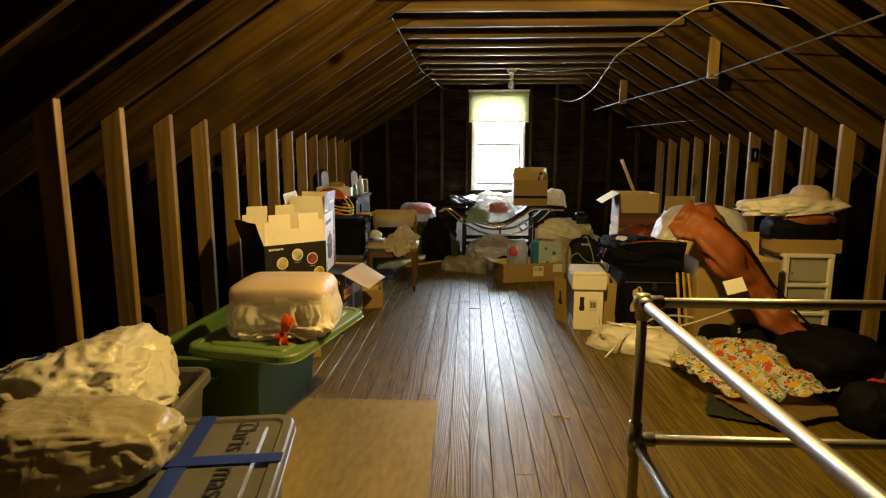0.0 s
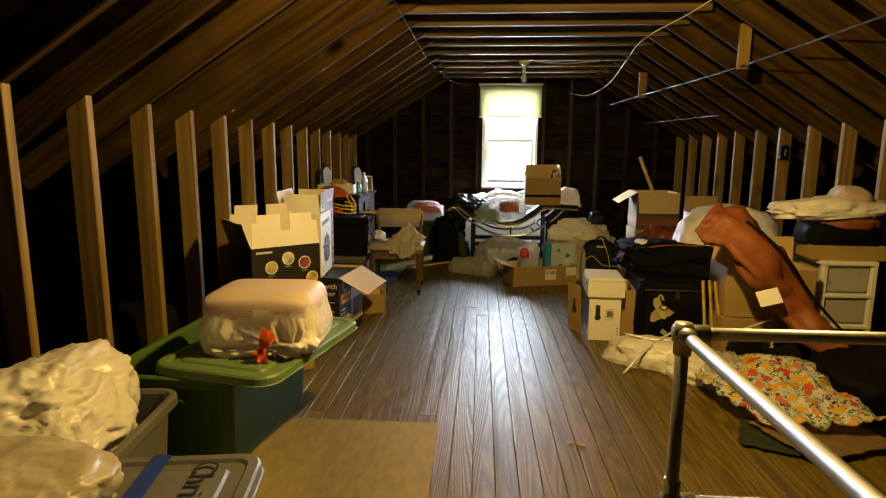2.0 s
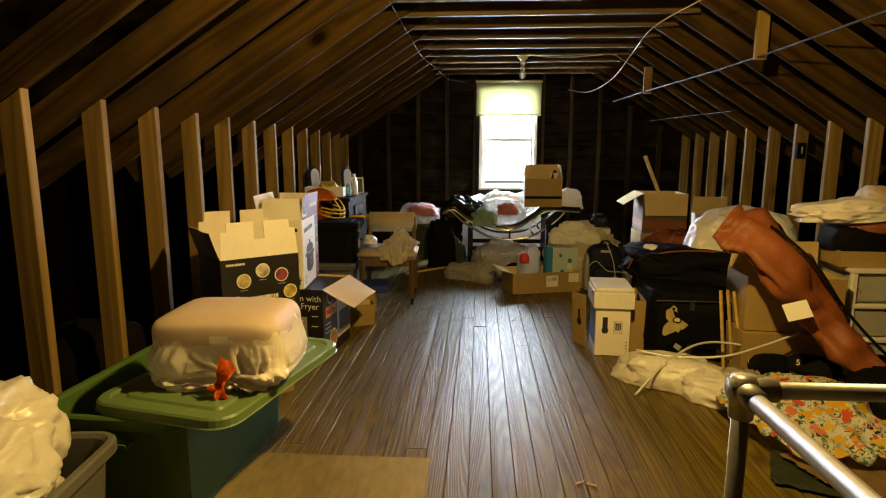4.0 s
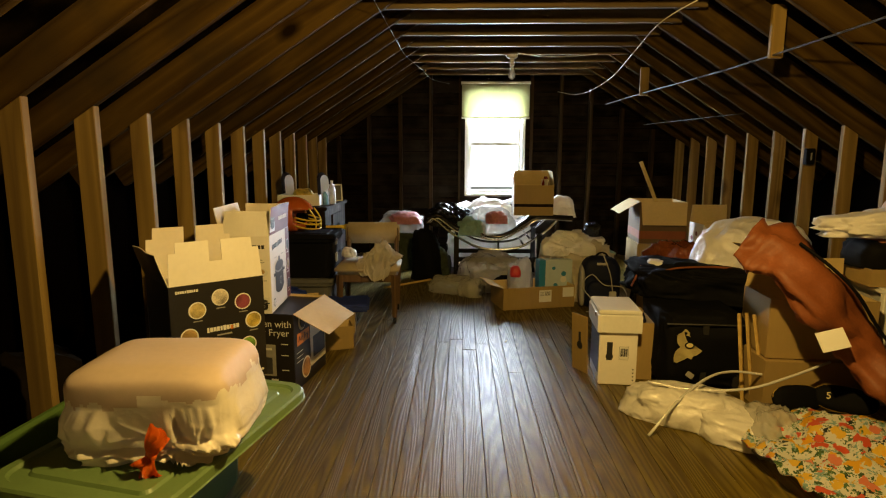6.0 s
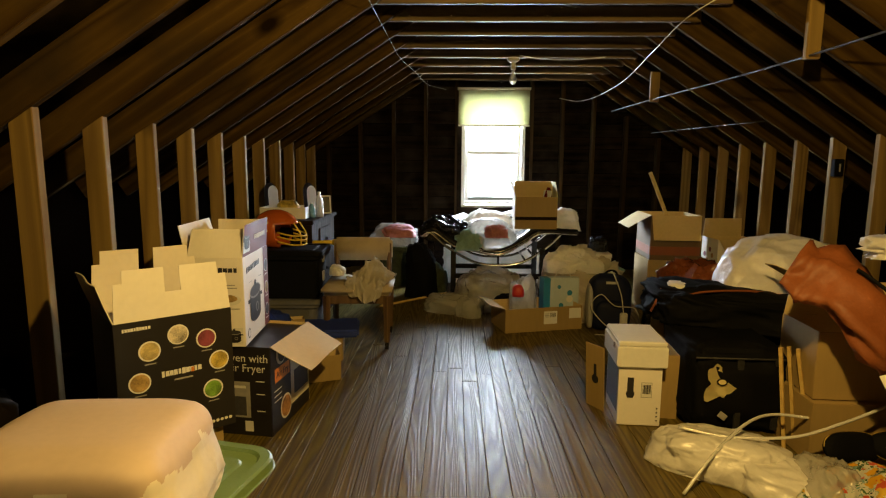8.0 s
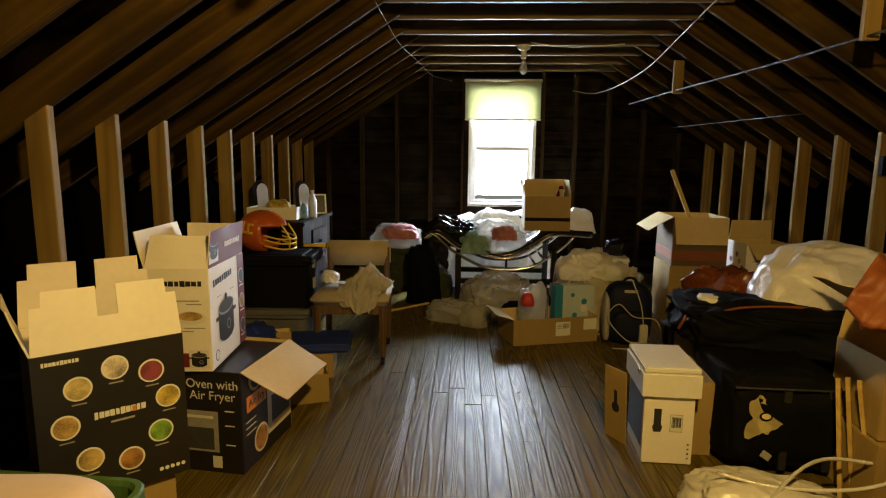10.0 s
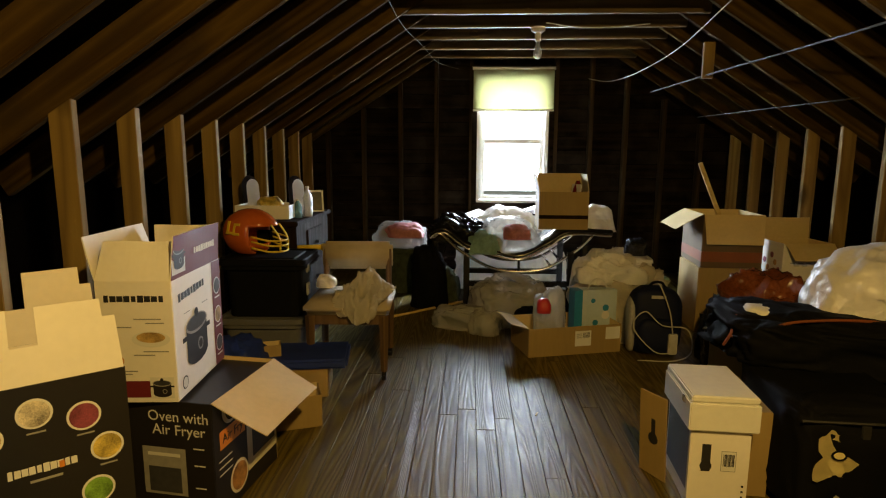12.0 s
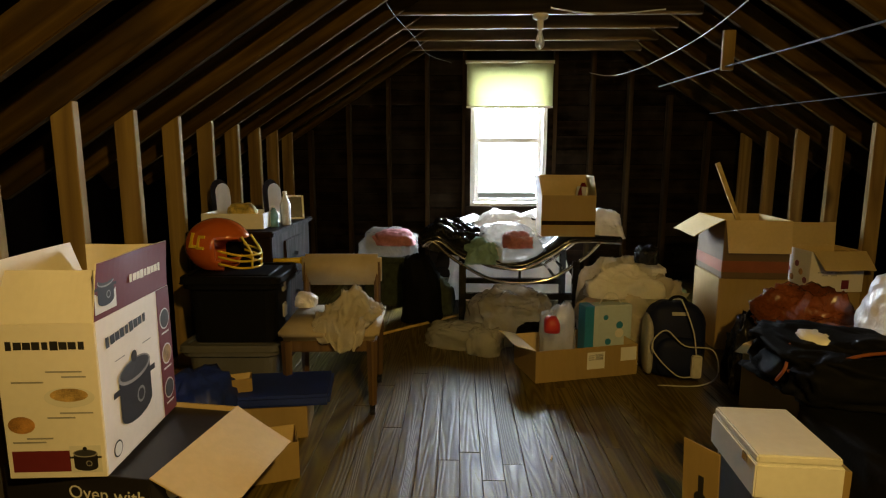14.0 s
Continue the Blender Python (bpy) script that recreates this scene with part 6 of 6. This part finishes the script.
part("base", tube([(0, 0, -0.002), (0, 0, -0.025), (0, 0, -0.04)], 0.055, 20, taper=[1, 0.95, 0.5]), "porcelain", lampf, smooth=True)
part("socket", tube([(0, 0, -0.04), (0, 0, -0.10)], 0.022, 16), "porcelain", lampf, smooth=True)
part("bulb", tube([(0, 0, z) for z in (-0.10, -0.125, -0.15, -0.18, -0.205, -0.222, -0.228)], 0.032, 16, taper=[0.42, 0.5, 0.75, 1, 0.92, 0.5, 0.1]), "clear_plastic", lampf, "clear glass bulb", smooth=True)
lamp2 = thing("lit_lamp", spot(0.387, 2.22, TIE_Z, 0, 0, 0, 0.95), "porcelain lamp holder of the lit bulb", "ceiling lamp")
part("base", tube([(0, 0, -0.002), (0, 0, -0.03), (0, 0, -0.07)], 0.055, 20, taper=[1, 0.9, 0.4]), "porcelain", lamp2, smooth=True)


def wire(name, pts, r, mat, label, cat="wire", n=8):
    return tagged(finish(name, tube(smooth_path(pts, n), r, 6), mat, smooth=True), label, cat)


wire("white_wire", [(1.778, 3.232, 1.858), (1.375, 3.557, 1.996), (1.121, 3.830, 1.894), (0.960, 4.013, 1.809), (0.994, 4.555, 1.769), (1.057, 5.318, 1.720), (1.122, 6.256, 1.733), (1.176, 7.084, 1.782), (1.190, 7.630, 1.836), (1.064, 7.727, 1.873)], 0.0026, "wire", "loose white cable sagging below the rafters", "cable")
wire("lamp_wire", [(0.444, 5.969, 1.994), (0.630, 5.970, 1.967), (0.862, 5.978, 1.967), (1.094, 5.977, 1.986)], 0.004, "wire", "white cable running to a lamp holder", "cable")
wire("dark_wire", [(-0.529, 3.441, 2.080), (-0.488, 4.227, 2.000), (-0.456, 5.097, 1.941), (-0.455, 5.860, 1.953), (-0.382, 6.514, 1.948), (-0.317, 7.252, 1.950), (-0.141, 7.700, 1.956)], 0.0018, "pipe", "thin grey cable sagging below the rafters", "cable")
wire("conduit", [(1.98, -1.0, 1.85), (1.84, 2.0, 1.79), (1.655, 4.3, 1.70), (1.513, 6.1, 1.69), (1.44, 7.05, 1.68)], 0.0055, "pipe", "grey metal conduit hung under the rafters", "conduit", 4)
wire("conduit_branch", [(1.981, 5.277, 1.465), (1.891, 6.126, 1.471), (1.811, 6.997, 1.477)], 0.004, "pipe", "grey metal conduit under the rafters", "conduit", 4)
for x, y, z0, z1 in ((1.672, 4.3, 1.685, 1.96), (1.527, 6.1, 1.67, 1.90)):
    tagged(finish("hanger_block", box((0.07, 0.03, z1 - z0), (x, y + 0.024, (z0 + z1) / 2), 0.003), "stud"), "short wooden hanger block nailed to a rafter", "hanger block", "hanger blocks")
eb = thing("junction_box", spot(2.40, 5.19, 1.112, 0, 0, 0, 0.85), "black electrical box screwed to a stud", "electrical box")
part("housing", box((0.07, 0.05, 0.13), (0.0, -0.02, 0.065), 0.005), "black_cloth", eb)
part("switch", box((0.012, 0.006, 0.06), (0.0, -0.048, 0.065), 0.002), "grey_ink", eb)

for x, y, r_ in ((0.403, 2.581, 30), (0.441, 2.569, -20), (0.287, 4.584, 70)):
    tagged(place(finish("wood_splinter", box((0.035, 0.006, 0.005), (0, 0, 0.0025), 0.001), "stick"), pose(x, y, 0.0005, 0, 0, r_)), "tiny pale wood splinter on the floor", "splinter", "splinters on the floor")

# ---- floor boards, plywood and gable boards, piece by piece ----
PITCH = 0.0826
shared = {}
for i in range(51):
    x = -1.723 + PITCH * (i + 0.5)
    y = BACK_Y + random.uniform(-1.6, -0.2)
    while y < WALL_Y:
        ln = random.choice((2.8, 3.6, 4.6))
        if ln not in shared:
            bm = box((PITCH - 0.0018, ln - 0.0016, 0.022), (0, ln / 2, -0.011))
            bmesh.ops.bevel(bm, geom=[e for e in bm.edges if all(v.co.z > -0.001 for v in e.verts)], offset=0.0013, segments=1, affect="EDGES")
            first_b = part("floorboard", bm, "floor", floor)
            shared[ln] = first_b.data
            ob = first_b
        else:
            ob = new("floorboard", shared[ln])
            ob.parent = floor
        y0, y1 = max(y, BACK_Y), min(y + ln, WALL_Y + 0.09)      # sawn off at the gable walls
        ob.location = (x, y0, random.uniform(-0.0012, 0.0))
        ob.scale = (1, (y1 - y0) / ln, 1)
        y += ln
ply = tagged(finish("plywood_sheet", box((1.20, 2.75, 0.010), (0, 0, 0.005), 0.001), "ply"), "worn plywood patch laid on the floor", "plywood", kind="structure")
ply.location = (-0.734, 1.325, 0.0)
gb_mesh = {}
z = 0.0
while z < 2.75:
    h_ = 0.135
    for x0, x1 in ((-2.4, WIN_X0 - 0.02), (WIN_X1 + 0.02, 3.3)) if WIN_Z0 - 0.1 < z < WIN_Z1 else ((-2.4, 0.4), (0.4, 3.3)):
        key = (round(x1 - x0, 3))
        if key not in gb_mesh:
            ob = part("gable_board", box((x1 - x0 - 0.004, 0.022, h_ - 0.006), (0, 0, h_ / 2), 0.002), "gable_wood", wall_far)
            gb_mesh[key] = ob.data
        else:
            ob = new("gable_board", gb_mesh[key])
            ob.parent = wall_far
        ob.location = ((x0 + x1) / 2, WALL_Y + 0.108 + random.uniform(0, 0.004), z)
    z += h_
